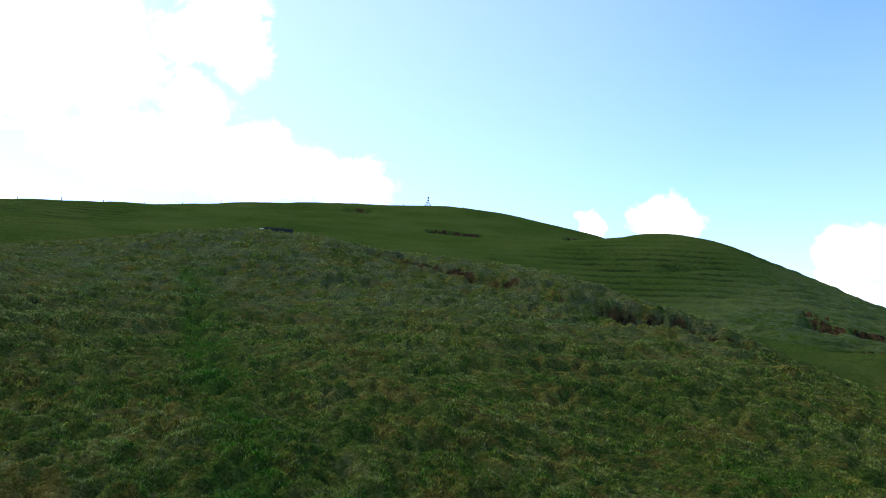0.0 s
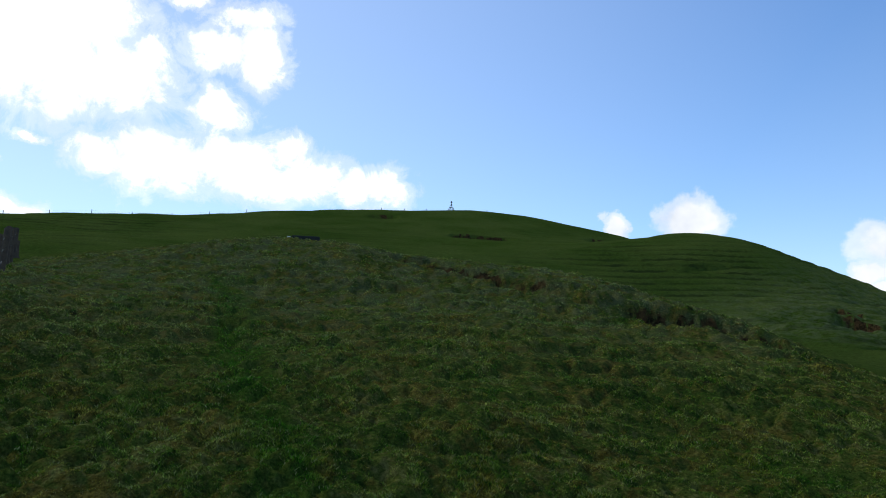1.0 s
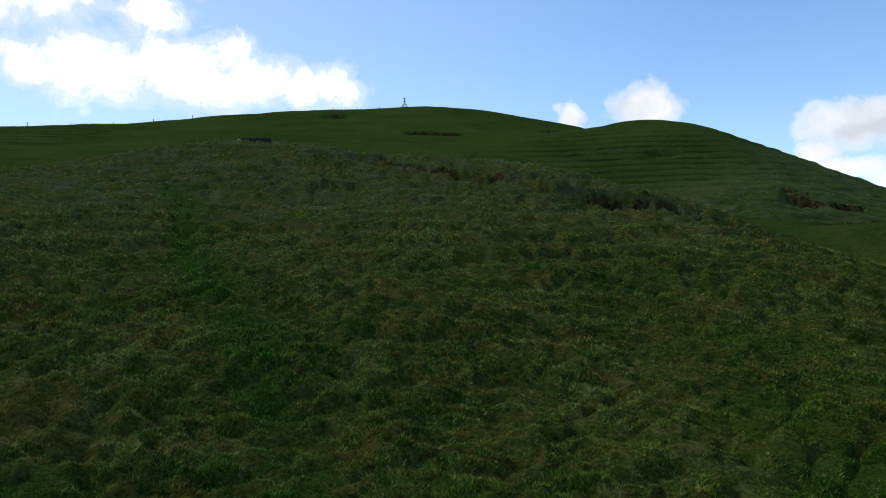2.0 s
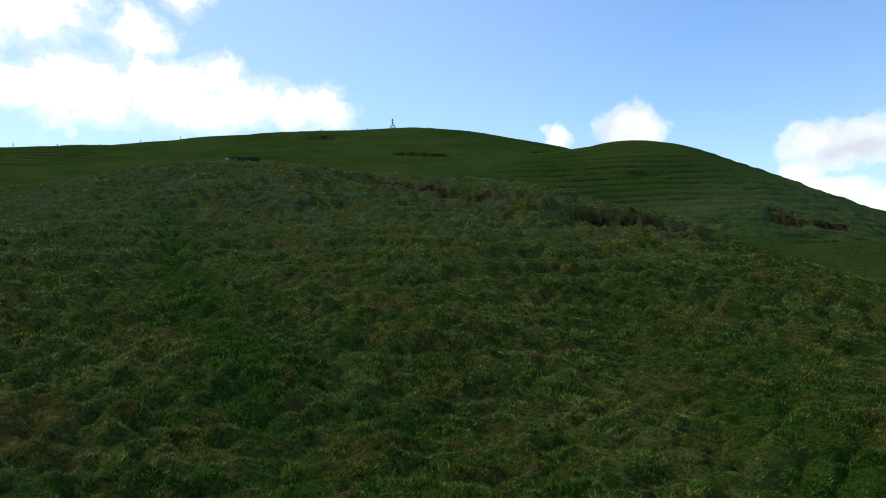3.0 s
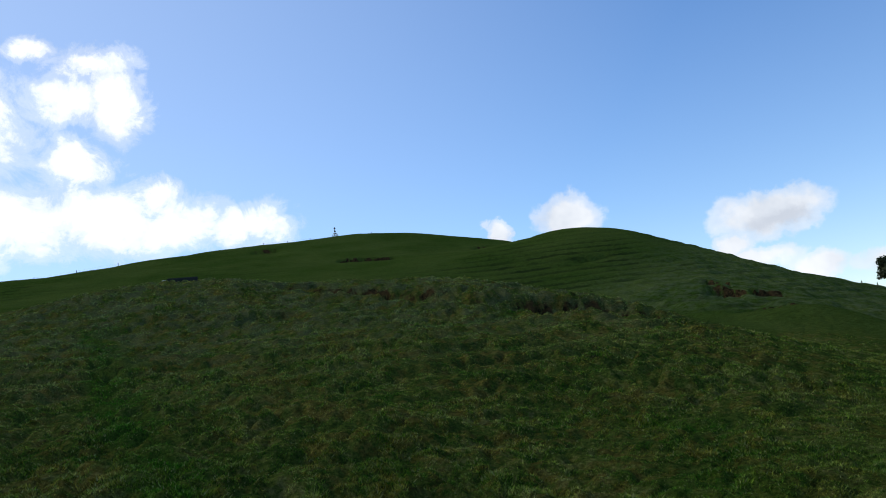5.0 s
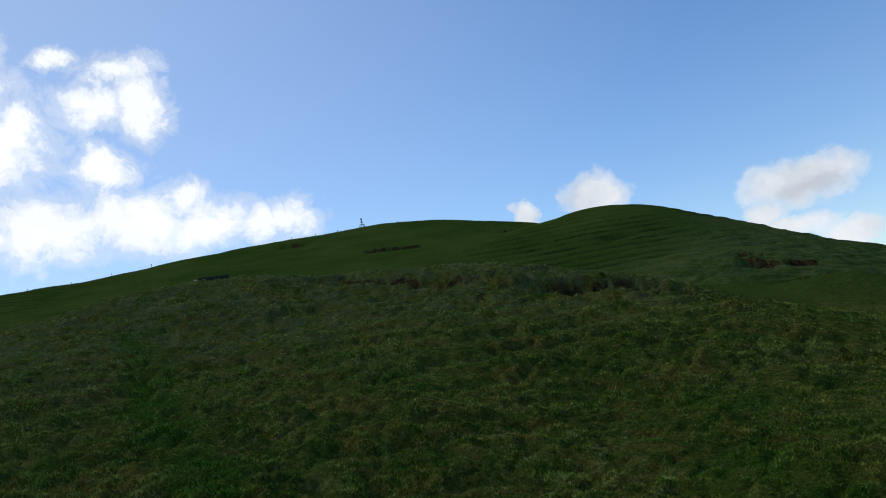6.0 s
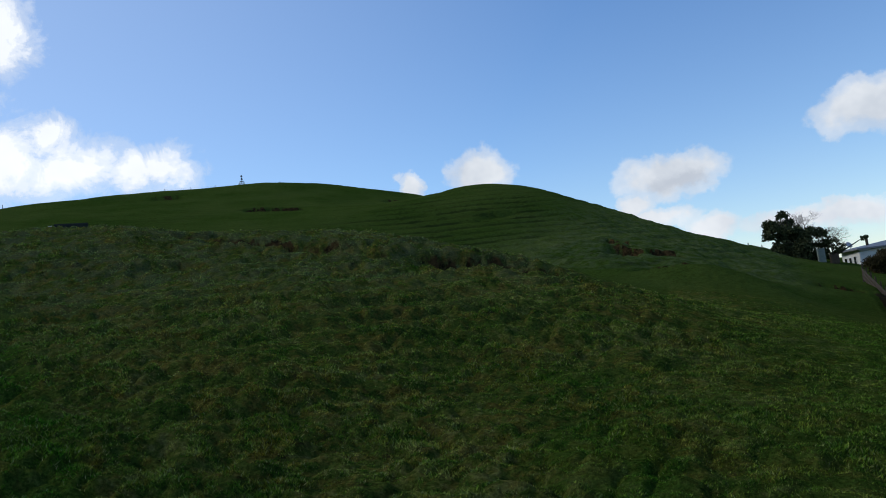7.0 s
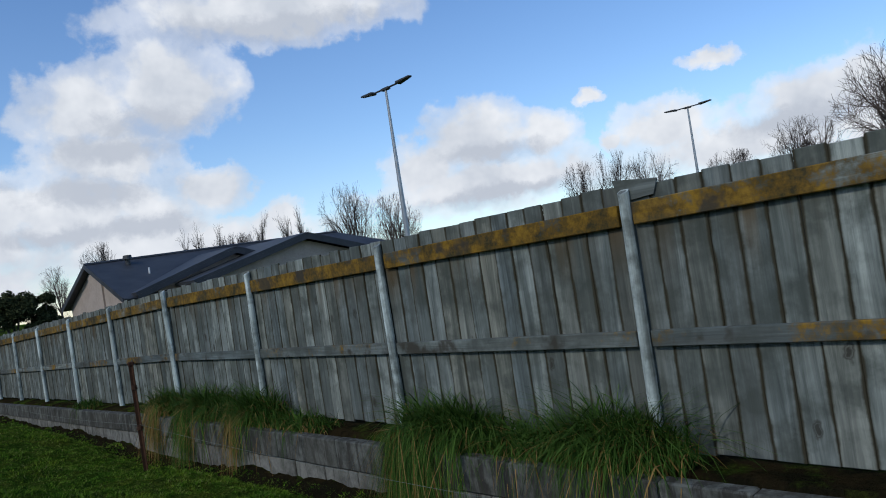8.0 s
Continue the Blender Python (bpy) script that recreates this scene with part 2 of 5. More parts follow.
def blade_material():
    m, nt, bsdf = material("grass_blade", 0.85, 0.0, 0.03)
    r = island_random(nt)
    col, dry, tuft = turf_colour(nt, object_coord(nt))
    tone = math_node(nt, "FRACT", math_node(nt, "MULTIPLY", r, 17.3))
    col = mix_node(nt, 1.0, col, ramp_node(nt, r, [(0.0, (0.34, 0.44, 0.32)), (1.0, (2.00, 2.16, 1.54))]), "MULTIPLY")
    # a few bleached or dewy leaves, fewer where the grass is fresh
    col = mix_node(nt, math_node(nt, "MULTIPLY", ramp_node(nt, tone, [(0.82, 0.0), (0.95, 0.85)]), math_node(nt, "MULTIPLY_ADD", dry, 0.7, 0.3)), col, (0.29, 0.29, 0.105))
    nt.links.new(col, bsdf.inputs["Base Color"])
    return m


def weathered_wood(name, axis, moss=0.0, pale=1.0, vary=1.0, board=False):
    """Grey, rain-streaked softwood; the grain runs along the axis (0 x, 1 y, 2 z)."""
    m, nt, bsdf = material(name, 0.85, 0.0, 0.2)
    s = [17.0, 17.0, 17.0]
    s[axis] = 0.9
    v = object_coord(nt, tuple(s))
    plain = object_coord(nt)
    own = nt.nodes.new("ShaderNodeSeparateXYZ")
    nt.links.new(object_coord(nt), own.inputs[0])
    rnd = piece_random(nt)
    shift = nt.nodes.new("ShaderNodeCombineXYZ")
    for k in range(3):
        nt.links.new(math_node(nt, "MULTIPLY", rnd, 37.0 + 11 * k), shift.inputs[k])
    v, plain = vec_node(nt, "ADD", v, shift.outputs[0]), vec_node(nt, "ADD", plain, shift.outputs[0])
    grain = noise_node(nt, v, 1.0, 5.0, 0.65, 0.6)
    streak = noise_node(nt, v, 0.22, 4.0, 0.6, 0.3)
    blot = noise_node(nt, plain, 3.0, 5.0, 0.6)
    p = pale
    col = ramp_node(nt, grain, [(0.32, (0.088 * p, 0.104 * p, 0.103 * p)), (0.5, (0.184 * p, 0.213 * p, 0.208 * p)), (0.66, (0.290 * p, 0.328 * p, 0.318 * p))])
    tint = mix_node(nt, rnd, tuple(1 - vary * k for k in (0.52, 0.49, 0.47)), tuple(1 + vary * k for k in (0.12, 0.09, 0.02)))
    col = mix_node(nt, 1.0, col, tint, "MULTIPLY")
    if board:
        brown = math_node(nt, "FRACT", math_node(nt, "MULTIPLY", rnd, 57.3))
        col = mix_node(nt, math_node(nt, "MULTIPLY", ramp_node(nt, brown, [(0.45, 0.0), (1.0, 0.8)]), 0.7), col, (0.78, 0.66, 0.52), "MULTIPLY")
    col = mix_node(nt, math_node(nt, "MULTIPLY", ramp_node(nt, streak, [(0.46, 0.0), (0.66, 1.0)]), 0.55), col, (0.090, 0.092, 0.080))
    col = mix_node(nt, math_node(nt, "MULTIPLY", ramp_node(nt, blot, [(0.46, 0.0), (0.62, 1.0)]), 0.72), col, (0.066, 0.076, 0.066))
    # knots
    vor = nt.nodes.new("ShaderNodeTexVoronoi")
    vor.inputs["Scale"].default_value = 3.6
    long = [1.0, 1.0, 1.0]
    long[axis] = 0.55
    knotty = vec_node(nt, "ADD", vec_node(nt, "MULTIPLY", plain, tuple(long)), vec_node(nt, "MULTIPLY", noise_node(nt, plain, 12.0, 3.0, 0.6, 0.0, 1), (0.06, 0.06, 0.06)))
    nt.links.new(knotty, vor.inputs["Vector"])
    col = mix_node(nt, ramp_node(nt, vor.outputs["Distance"], [(0.05, 0.95), (0.075, 0.45), (0.09, 0.8), (0.13, 0.0)]), col, (0.045, 0.040, 0.032))
    if board:
        # green-black algae in broad soft patches
        col = mix_node(nt, math_node(nt, "MULTIPLY", ramp_node(nt, noise_node(nt, plain, 1.3, 4.0, 0.6, 0.4), [(0.44, 0.0), (0.62, 1.0)]), 0.6), col, (0.058, 0.070, 0.062))
        # rain brings rust-brown stains down from the lichened rail, and the sawn edges stay dark with mould
        below = math_node(nt, "MULTIPLY", ramp_node(nt, math_node(nt, "MULTIPLY", own.outputs[2], 0.5), [(0.58, 0.0), (0.765, 0.75), (0.80, 0.75), (0.82, 0.0)]), ramp_node(nt, streak, [(0.46, 0.0), (0.60, 1.0)]))
        below = math_node(nt, "MULTIPLY", below, ramp_node(nt, math_node(nt, "FRACT", math_node(nt, "MULTIPLY", rnd, 131.7)), [(0.4, 0.1), (0.8, 1.0)]))
        col = mix_node(nt, below, col, (0.115, 0.070, 0.022))
        rim = math_node(nt, "ADD", math_node(nt, "MULTIPLY", math_node(nt, "ABSOLUTE", own.outputs[1]), 10.8), math_node(nt, "MULTIPLY", math_node(nt, "SUBTRACT", blot, 0.5), 0.5))
        col = mix_node(nt, ramp_node(nt, rim, [(0.80, 0.0), (0.93, 0.92)]), col, (0.042, 0.036, 0.020))
    if moss:
        spread = noise_node(nt, plain, 1.1, 5.0, 0.65)
        fine = noise_node(nt, plain, 14.0, 4.0, 0.7)
        cover = math_node(nt, "ADD", math_node(nt, "MULTIPLY", spread, 0.75), math_node(nt, "MULTIPLY", fine, 0.25))
        lichen = ramp_node(nt, math_node(nt, "ADD", math_node(nt, "MULTIPLY", fine, 0.5), math_node(nt, "MULTIPLY", noise_node(nt, plain, 3.4, 4.0, 0.6), 0.5)), [(0.40, (0.040, 0.034, 0.012)), (0.5, (0.135, 0.078, 0.010)), (0.62, (0.28, 0.160, 0.014))])
        col = mix_node(nt, ramp_node(nt, cover, [(0.56 - 0.2 * moss, 0.0), (0.65 - 0.2 * moss, 0.94)]), col, lichen)
        col = mix_node(nt, ramp_node(nt, noise_node(nt, plain, 2.3, 4.0, 0.6), [(0.56, 0.0), (0.63, 0.85)]), col, (0.05, 0.045, 0.035))
    nt.links.new(col, bsdf.inputs["Base Color"])
    bump(nt, bsdf, math_node(nt, "ADD", grain, math_node(nt, "MULTIPLY", blot, 0.5)), 0.6, 0.006)
    return m


def block_material(name, low, high, streaks):
    m, nt, bsdf = material(name, 0.92, 0.0, 0.15)
    rnd = piece_random(nt)
    shift = nt.nodes.new("ShaderNodeCombineXYZ")
    for k in range(3):
        nt.links.new(math_node(nt, "MULTIPLY", rnd, 23.0 + 9 * k), shift.inputs[k])
    v = vec_node(nt, "ADD", object_coord(nt), shift.outputs[0])
    tall = vec_node(nt, "ADD", object_coord(nt, (11.0, 11.0, 1.4)), shift.outputs[0])
    grain, stain, drip = noise_node(nt, v, 30.0, 4.0, 0.65), noise_node(nt, v, 4.5, 6.0, 0.68), noise_node(nt, tall, 1.0, 5.0, 0.65)
    col = ramp_node(nt, stain, [(0.36, low), (0.62, high)])
    col = mix_node(nt, ramp_node(nt, drip, [(streaks, 0.0), (streaks + 0.10, 0.85)]), col, (0.040, 0.038, 0.034))
    col = mix_node(nt, math_node(nt, "MULTIPLY", rnd, 0.35), col, (0.105, 0.102, 0.085))
    col = mix_node(nt, 0.5, col, ramp_node(nt, grain, [(0.3, 0.6), (0.7, 1.0)]), "MULTIPLY")
    nt.links.new(col, bsdf.inputs["Base Color"])
    bump(nt, bsdf, math_node(nt, "ADD", grain, stain), 0.5, 0.008)
    return m


def leaf_material(name, dark, light):
    m, nt, bsdf = material(name, 0.75, 0.0, 0.08)
    r = island_random(nt)
    nt.links.new(ramp_node(nt, r, [(0.0, dark), (1.0, light)]), bsdf.inputs["Base Color"])
    return m


def roof_material():
    m, nt, bsdf = material("charcoal_roof", 0.55, 0.0, 0.4)
    v = object_coord(nt)
    f = noise_node(nt, v, 1.2, 5.0, 0.6)
    nt.links.new(ramp_node(nt, f, [(0.3, (0.030, 0.033, 0.040)), (0.7, (0.055, 0.058, 0.066))]), bsdf.inputs["Base Color"])
    bump(nt, bsdf, noise_node(nt, v, 8.0, 3.0, 0.6), 0.2, 0.01)
    return m


PASTURE, BLADE = pasture(), blade_material()
PALING, FARPALING = weathered_wood("weathered_paling", 2, pale=1.32, vary=0.85, board=True), weathered_wood("weathered_far_paling", 2, pale=1.25)
POSTWOOD = weathered_wood("weathered_post", 2, pale=3.0, vary=0.1)
RAIL, MOSSY = weathered_wood("weathered_rail", 1, moss=0.15, pale=1.25), weathered_wood("lichened_rail", 1, moss=0.95)
BLOCK, PALEBLOCK = block_material("stained_block", (0.050, 0.054, 0.048), (0.175, 0.185, 0.168), 0.46), block_material("pale_block", (0.120, 0.124, 0.112), (0.30, 0.305, 0.28), 0.54)
RUST = speckled("rusty_iron", (0.030, 0.016, 0.010), (0.095, 0.042, 0.022), 9.0, 0.85, 0.3)
WIRE = speckled("galvanised_wire", (0.12, 0.15, 0.13), (0.24, 0.28, 0.25), 20.0, 0.6, 0.4)
DARKPOST = speckled("dark_post_wood", (0.035, 0.026, 0.018), (0.10, 0.075, 0.048), 5.0, 0.9)
GALV = speckled("galvanised_steel", (0.30, 0.32, 0.34), (0.46, 0.48, 0.50), 3.0, 0.45, 0.75)
LAMPHEAD = speckled("lamp_housing", (0.035, 0.037, 0.04), (0.075, 0.078, 0.08), 6.0, 0.5, 0.2)
WHITEPAINT = speckled("white_paint", (0.62, 0.63, 0.62), (0.80, 0.80, 0.78), 2.0, 0.6)
CREAM = speckled("cream_render", (0.36, 0.30, 0.255), (0.50, 0.42, 0.36), 1.2, 0.85)
ROOF = roof_material()
GREYROOF = speckled("grey_iron_roof", (0.16, 0.17, 0.18), (0.26, 0.27, 0.28), 0.8, 0.5)
GLASS = speckled("dark_window_glass", (0.015, 0.018, 0.022), (0.03, 0.035, 0.04), 2.0, 0.08, 0.0, 0.6, 0.0)
BARK = speckled("grey_bark", (0.055, 0.045, 0.038), (0.13, 0.11, 0.095), 4.0, 0.9)
TWIG = speckled("brown_twigs", (0.060, 0.045, 0.038), (0.125, 0.098, 0.084), 3.0, 0.9)
DARKLEAF = leaf_material("dark_evergreen_leaf", (0.018, 0.026, 0.011), (0.075, 0.088, 0.038))
BROWNLEAF = leaf_material("brown_green_leaf", (0.024, 0.020, 0.008), (0.085, 0.066, 0.026))
GREYLEAF = leaf_material("grey_green_leaf", (0.030, 0.036, 0.026), (0.085, 0.092, 0.068))
LONGGRASS = leaf_material("long_grass_blade", (0.014, 0.046, 0.006), (0.085, 0.160, 0.028))
DEADGRASS = leaf_material("dead_grass_blade", (0.12, 0.072, 0.018), (0.34, 0.225, 0.080))
TROUGH = speckled("dark_trough", (0.016, 0.019, 0.017), (0.035, 0.038, 0.034), 4.0, 0.95, 0.0, 0.05)
BOXGREEN = speckled("grey_green_cabinet", (0.12, 0.15, 0.13), (0.20, 0.23, 0.20), 2.0, 0.6)

# ---- the lie of the land: spot heights (x, y, z) of each landform, and a smooth sheet over them ----
PADDOCK = [(0, 0, 0.0), (-1.1, 4.6, 0.25), (-3.4, 5.3, 0.46), (-0.7, 7.0, 0.42), (0.4, 10.1, 0.17), (1.5, 14.1, 0.10), (0.6, 22.1, 0.25),
           (3.4, 3.0, -0.35), (3.6, 8.7, -0.48), (3.9, 19.0, -0.66), (4.2, 32.0, -1.05), (4.2, 46.0, -1.1), (-1.3, 32.1, 0.75), (3, -8, -0.6), (-8, -10, 0.4)]
SLOPE = [(-3.9, 7.4, 0.80), (-4.9, 6.2, 1.1), (-6.2, 5.1, 1.1), (-5.3, 2.6, 0.62), (-7.6, 9.3, 2.0), (-10.4, 6.0, 1.8), (-16.6, 9.3, 3.3),
         (-3.8, 14.5, 1.85), (-12, 14.5, 3.5), (-13.5, 3.8, 2.5), (-14, -4, 2.2)]
KNOLL = [(-24, 6.6, 4.17), (-22.7, 10.6, 5.08), (-22.8, 13.6, 5.76), (-22.5, 16.7, 6.27), (-21.8, 19.2, 6.2), (-20.6, 20.5, 6.01), (-18.1, 22.7, 5.65),
         (-15.8, 23.1, 5.29), (-12.8, 23.8, 4.79), (-9.6, 22.5, 3.77), (-7.1, 20.8, 3.05), (-5.8, 19.7, 2.61), (-4.5, 17.9, 2.02), (-2.6, 16.8, 1.39), (-0.5, 17.1, 0.69)]
DIP = [(-36, 16, 5.2), (-34, 26, 5.4), (-28, 34, 5.0), (-20, 36, 4.0), (-13, 34, 3.0), (-7, 30, 1.9), (-4.0, 24, 1.2), (-19, 51, 4.3), (-38, 46, 7.4), (-60, 10, 7.5)]
MAIN_HILL = [(-64.5, 27.4, 11.5), (-91, 41.3, 17.4), (-55.7, 64.3, 15.2), (-68.6, 86, 21.4), (-98, 92.9, 29.3), (-44.7, 66.4, 13.3), (-57.9, 105, 21.9)]
MAIN_CREST = [(-125.3, 34.7, 22.6), (-125.4, 49.8, 25.2), (-125.8, 65.7, 27.5), (-122.3, 83.4, 31.15), (-113.7, 100.9, 33.7), (-102.9, 119.9, 35.25),
              (-92.1, 124.6, 34.3), (-85.3, 125.8, 33.1), (-76.1, 126.9, 30.6), (-62.4, 128.6, 26.3)]
MAIN_BACK = [(-160, 40, 20), (-160, 90, 25), (-140, 130, 27), (-110, 160, 27), (-70, 165, 21), (-30, 165, 12), (10, 160, 4)]
EAST_HILL = [(-28.5, 69.4, 10.2), (-12.8, 60.6, 6.15), (-7.3, 49.4, 3.2), (-3.9, 45.9, 2.1), (2.0, 52.0, 0.5), (2.6, 70.1, 1.3), (-45.4, 93.5, 19.75), (-40.4, 95.8, 20.65),
             (-34.6, 98.1, 19.95), (-30.6, 100.4, 18.5), (-26.7, 102.6, 16.4), (-22.8, 104.5, 14.2), (-14.1, 108.2, 9.6), (-9.4, 111.7, 7.6), (-4.6, 116, 6.1)]
FLATS = [(6, 80, 1.0), (12, 100, 1.0), (30, 90, -1), (5, 62, 0.2), (20, 40, -1.2), (50, 60, -1.5), (40, 10, -1), (20, 5, -0.6), (20, -40, -1.5), (-60, -40, 5), (-120, -20, 14),
         (-35, 120, 14), (-18, 135, 8), (60, 140, -1), (120, 60, -2), (100, -80, -2), (-40, -120, 2), (-200, -60, 12), (220, 200, -3), (0, 240, 0), (-150, 230, 8), (-250, 120, 12)]
SPOTS = np.array(PADDOCK + SLOPE + KNOLL + DIP + MAIN_HILL + MAIN_CREST + MAIN_BACK + EAST_HILL + FLATS, float)


def kernel(d2):
    return 0.5 * d2 * np.log(d2 + 1e-9)


def solve_sheet():
    n = len(SPOTS)
    p = SPOTS[:, :2] / 50
    a = np.zeros((n + 3, n + 3))
    a[:n, :n] = kernel(((p[:, None] - p[None]) ** 2).sum(-1)) + np.eye(n) * 2e-6
    a[:n, n], a[:n, n + 1:] = 1, p
    a[n:, :n] = a[:n, n:].T
    return np.linalg.solve(a, np.r_[SPOTS[:, 2], 0, 0, 0])


SHEET = solve_sheet()


def sheet(x, y):
    n = len(SPOTS)
    z = SHEET[n] + SHEET[n + 1] * x / 50 + SHEET[n + 2] * y / 50
    for (sx, sy, _), w in zip(SPOTS, SHEET[:n]):
        z = z + w * kernel(((x - sx) ** 2 + (y - sy) ** 2) / 2500)
    return z


def smooth(a, b, v):
    t = np.clip((v - a) / (b - a), 0, 1)
    return t * t * (3 - 2 * t)


def wave(x, y, size, seed=0.0):
    """Cheap smooth noise, about -1 to 1, from crossed sines."""
    x, y = x / size + seed * 3.7, y / size - seed * 5.1
    s = np.sin(x * 1.9 + 1.3 * np.sin(y * 1.1 + seed)) + np.sin(y * 2.1 + 1.7 * np.sin(x * 0.9 - seed)) + np.sin((x + y) * 1.4 + 1.1 * np.sin((x - y) * 1.6))
    t = np.sin(x * 4.3 - y * 3.1 + 1.9 * np.sin(y * 2.3 + x)) + np.sin(x * 2.9 + y * 4.7 + 1.5 * np.sin(x * 2.7 - y))
    return s / 3 * 0.65 + t / 2 * 0.35


def lattice(x, y, size, seed):
    """Value noise, 0 to 1, on a lattice of the given size."""
    x, y = x / size + 1000.5, y / size + 1000.5
    i, j = np.floor(x).astype(np.int64), np.floor(y).astype(np.int64)
    u, v = x - i, y - j
    u, v = u * u * (3 - 2 * u), v * v * (3 - 2 * v)

    def corner(a, b):
        h = (a * 374761393 + b * 668265263 + seed * 974634777) & 0x7FFFFFFF
        h = ((h ^ (h >> 13)) * 1274126177) & 0x7FFFFFFF
        return ((h ^ (h >> 16)) & 0xFFFF) / 65535.0

    low = corner(i, j) * (1 - u) + corner(i + 1, j) * u
    top = corner(i, j + 1) * (1 - u) + corner(i + 1, j + 1) * u
    return low * (1 - v) + top * v


def tussocks(x, y):
    """Lumpy, grazed turf: rounded crowns with sharp hollows between them."""
    big = np.sqrt(np.abs(2 * lattice(x, y, 0.62, 1) - 1) + 0.02)
    mid = np.sqrt(np.abs(2 * lattice(x + 7, y, 0.27, 2) - 1) + 0.02)
    fine = lattice(x, y + 3, 0.11, 3)
    patch = 0.35 + 0.65 * lattice(x, y, 2.3, 4)
    rough = 0.6 + 0.75 * smooth(1.0, -4.0, x)
    return rough * (patch * (0.085 * big + 0.165 * mid + 0.105 * fine) - 0.115)


def crest_reach(x, y):
    """How far a place lies inside (+) or beyond (-) the knoll's crest, in metres."""
    spots = sorted((math.degrees(math.atan2(a, b)), math.hypot(a, b)) for a, b, _ in KNOLL)
    return np.interp(np.degrees(np.arctan2(x, y)), [a for a, _ in spots], [d for _, d in spots]) - np.hypot(x, y)


TRACK = [(-17.3, 10.7), (-13.8, 8.8), (-11.2, 7.0), (-8.1, 5.4), (-6.7, 4.6), (-5.4, 3.9), (-4.5, 3.4), (-3.4, 2.7), (-1.5, 1.5)]
GULLY_LIP = [(-17.4, 16.2), (-14.4, 16.05), (-13.3, 16.1), (-12.1, 15.9), (-10.8, 15.4), (-9.7, 15.1), (-7.9, 14.7), (-6.3, 14.0), (-4.9, 13.5), (-3.4, 13.5)]


def track(x, y):
    """The lush strip that runs up the knoll, 0 to 1, patchy along its way."""
    best = np.full(np.shape(x), 9.0)
    for (ax, ay), (bx, by) in zip(TRACK, TRACK[1:]):
        dx, dy = bx - ax, by - ay
        t = np.clip(((x - ax) * dx + (y - ay) * dy) / (dx * dx + dy * dy), 0, 1)
        best = np.minimum(best, np.hypot(x - ax - t * dx, y - ay - t * dy))
    wide = (0.16 + 0.016 * np.hypot(x, y)) * (1 + 0.35 * wave(x, y, 0.7, 2.2))
    return smooth(1.7, 0.5, best / wide) * np.clip(0.75 + 0.7 * wave(x, y, 0.9, 5.5), 0, 1)


def gully(x, y):
    """A shallow gully across the knoll: its near lip stands proud, its far bank faces the paddock."""
    d = y - np.interp(x, [p[0] for p in GULLY_LIP], [p[1] for p in GULLY_LIP]) + 0.12 * wave(x, y, 1.4, 4.4)
    along = smooth(-17.2, -14.8, x) * smooth(-3.6, -6.0, x)
    return along * (0.07 * np.exp(-((d + 0.25) / 0.3) ** 2) - 0.34 * smooth(-0.05, 0.55, d) * smooth(2.6, 0.9, d))


def cover(x, y, z):
    """Dryness, lushness and painted dewy sheen of the turf."""
    inside = crest_reach(x, y)
    a = np.degrees(np.arctan2(x, y))
    dry = np.where(a < -8, smooth(-3.0, -0.3, inside), smooth(45, 25, np.hypot(x, y)))
    dry = dry * (0.38 + 0.62 * smooth(1.0, -4.0, x)) * smooth(200, 190, np.abs(a) + 20)
    lush = np.maximum(track(x, y), 0.55 * smooth(0.25, 0.6, wave(x, y, 2.1, 7.7)) * smooth(14.0, 6.0, np.hypot(x, y)))
    # the rough flank of the eastern hill gets the same painted pale grey
    flank = 0.6 * smooth(-30, -14, x) * smooth(3, -1, x) * smooth(46, 54, y) * smooth(125, 110, y)
    return dry, np.maximum(lush, 0.35 * smooth(-1.0, 2.0, x) * smooth(40, 20, y)), np.maximum(dry * smooth(1.0, 3.6, z), flank)


def fence_x(y):
    return 5.0 + 0.02 * (y - 5.0)


def rail_z(y):
    """Height of the fence's middle rail."""
    return 0.74 - 0.016 * (np.minimum(y, 11.0) - 2.5) - 0.0335 * np.maximum(y - 11.0, 0.0)


FENCE_END = 55.0

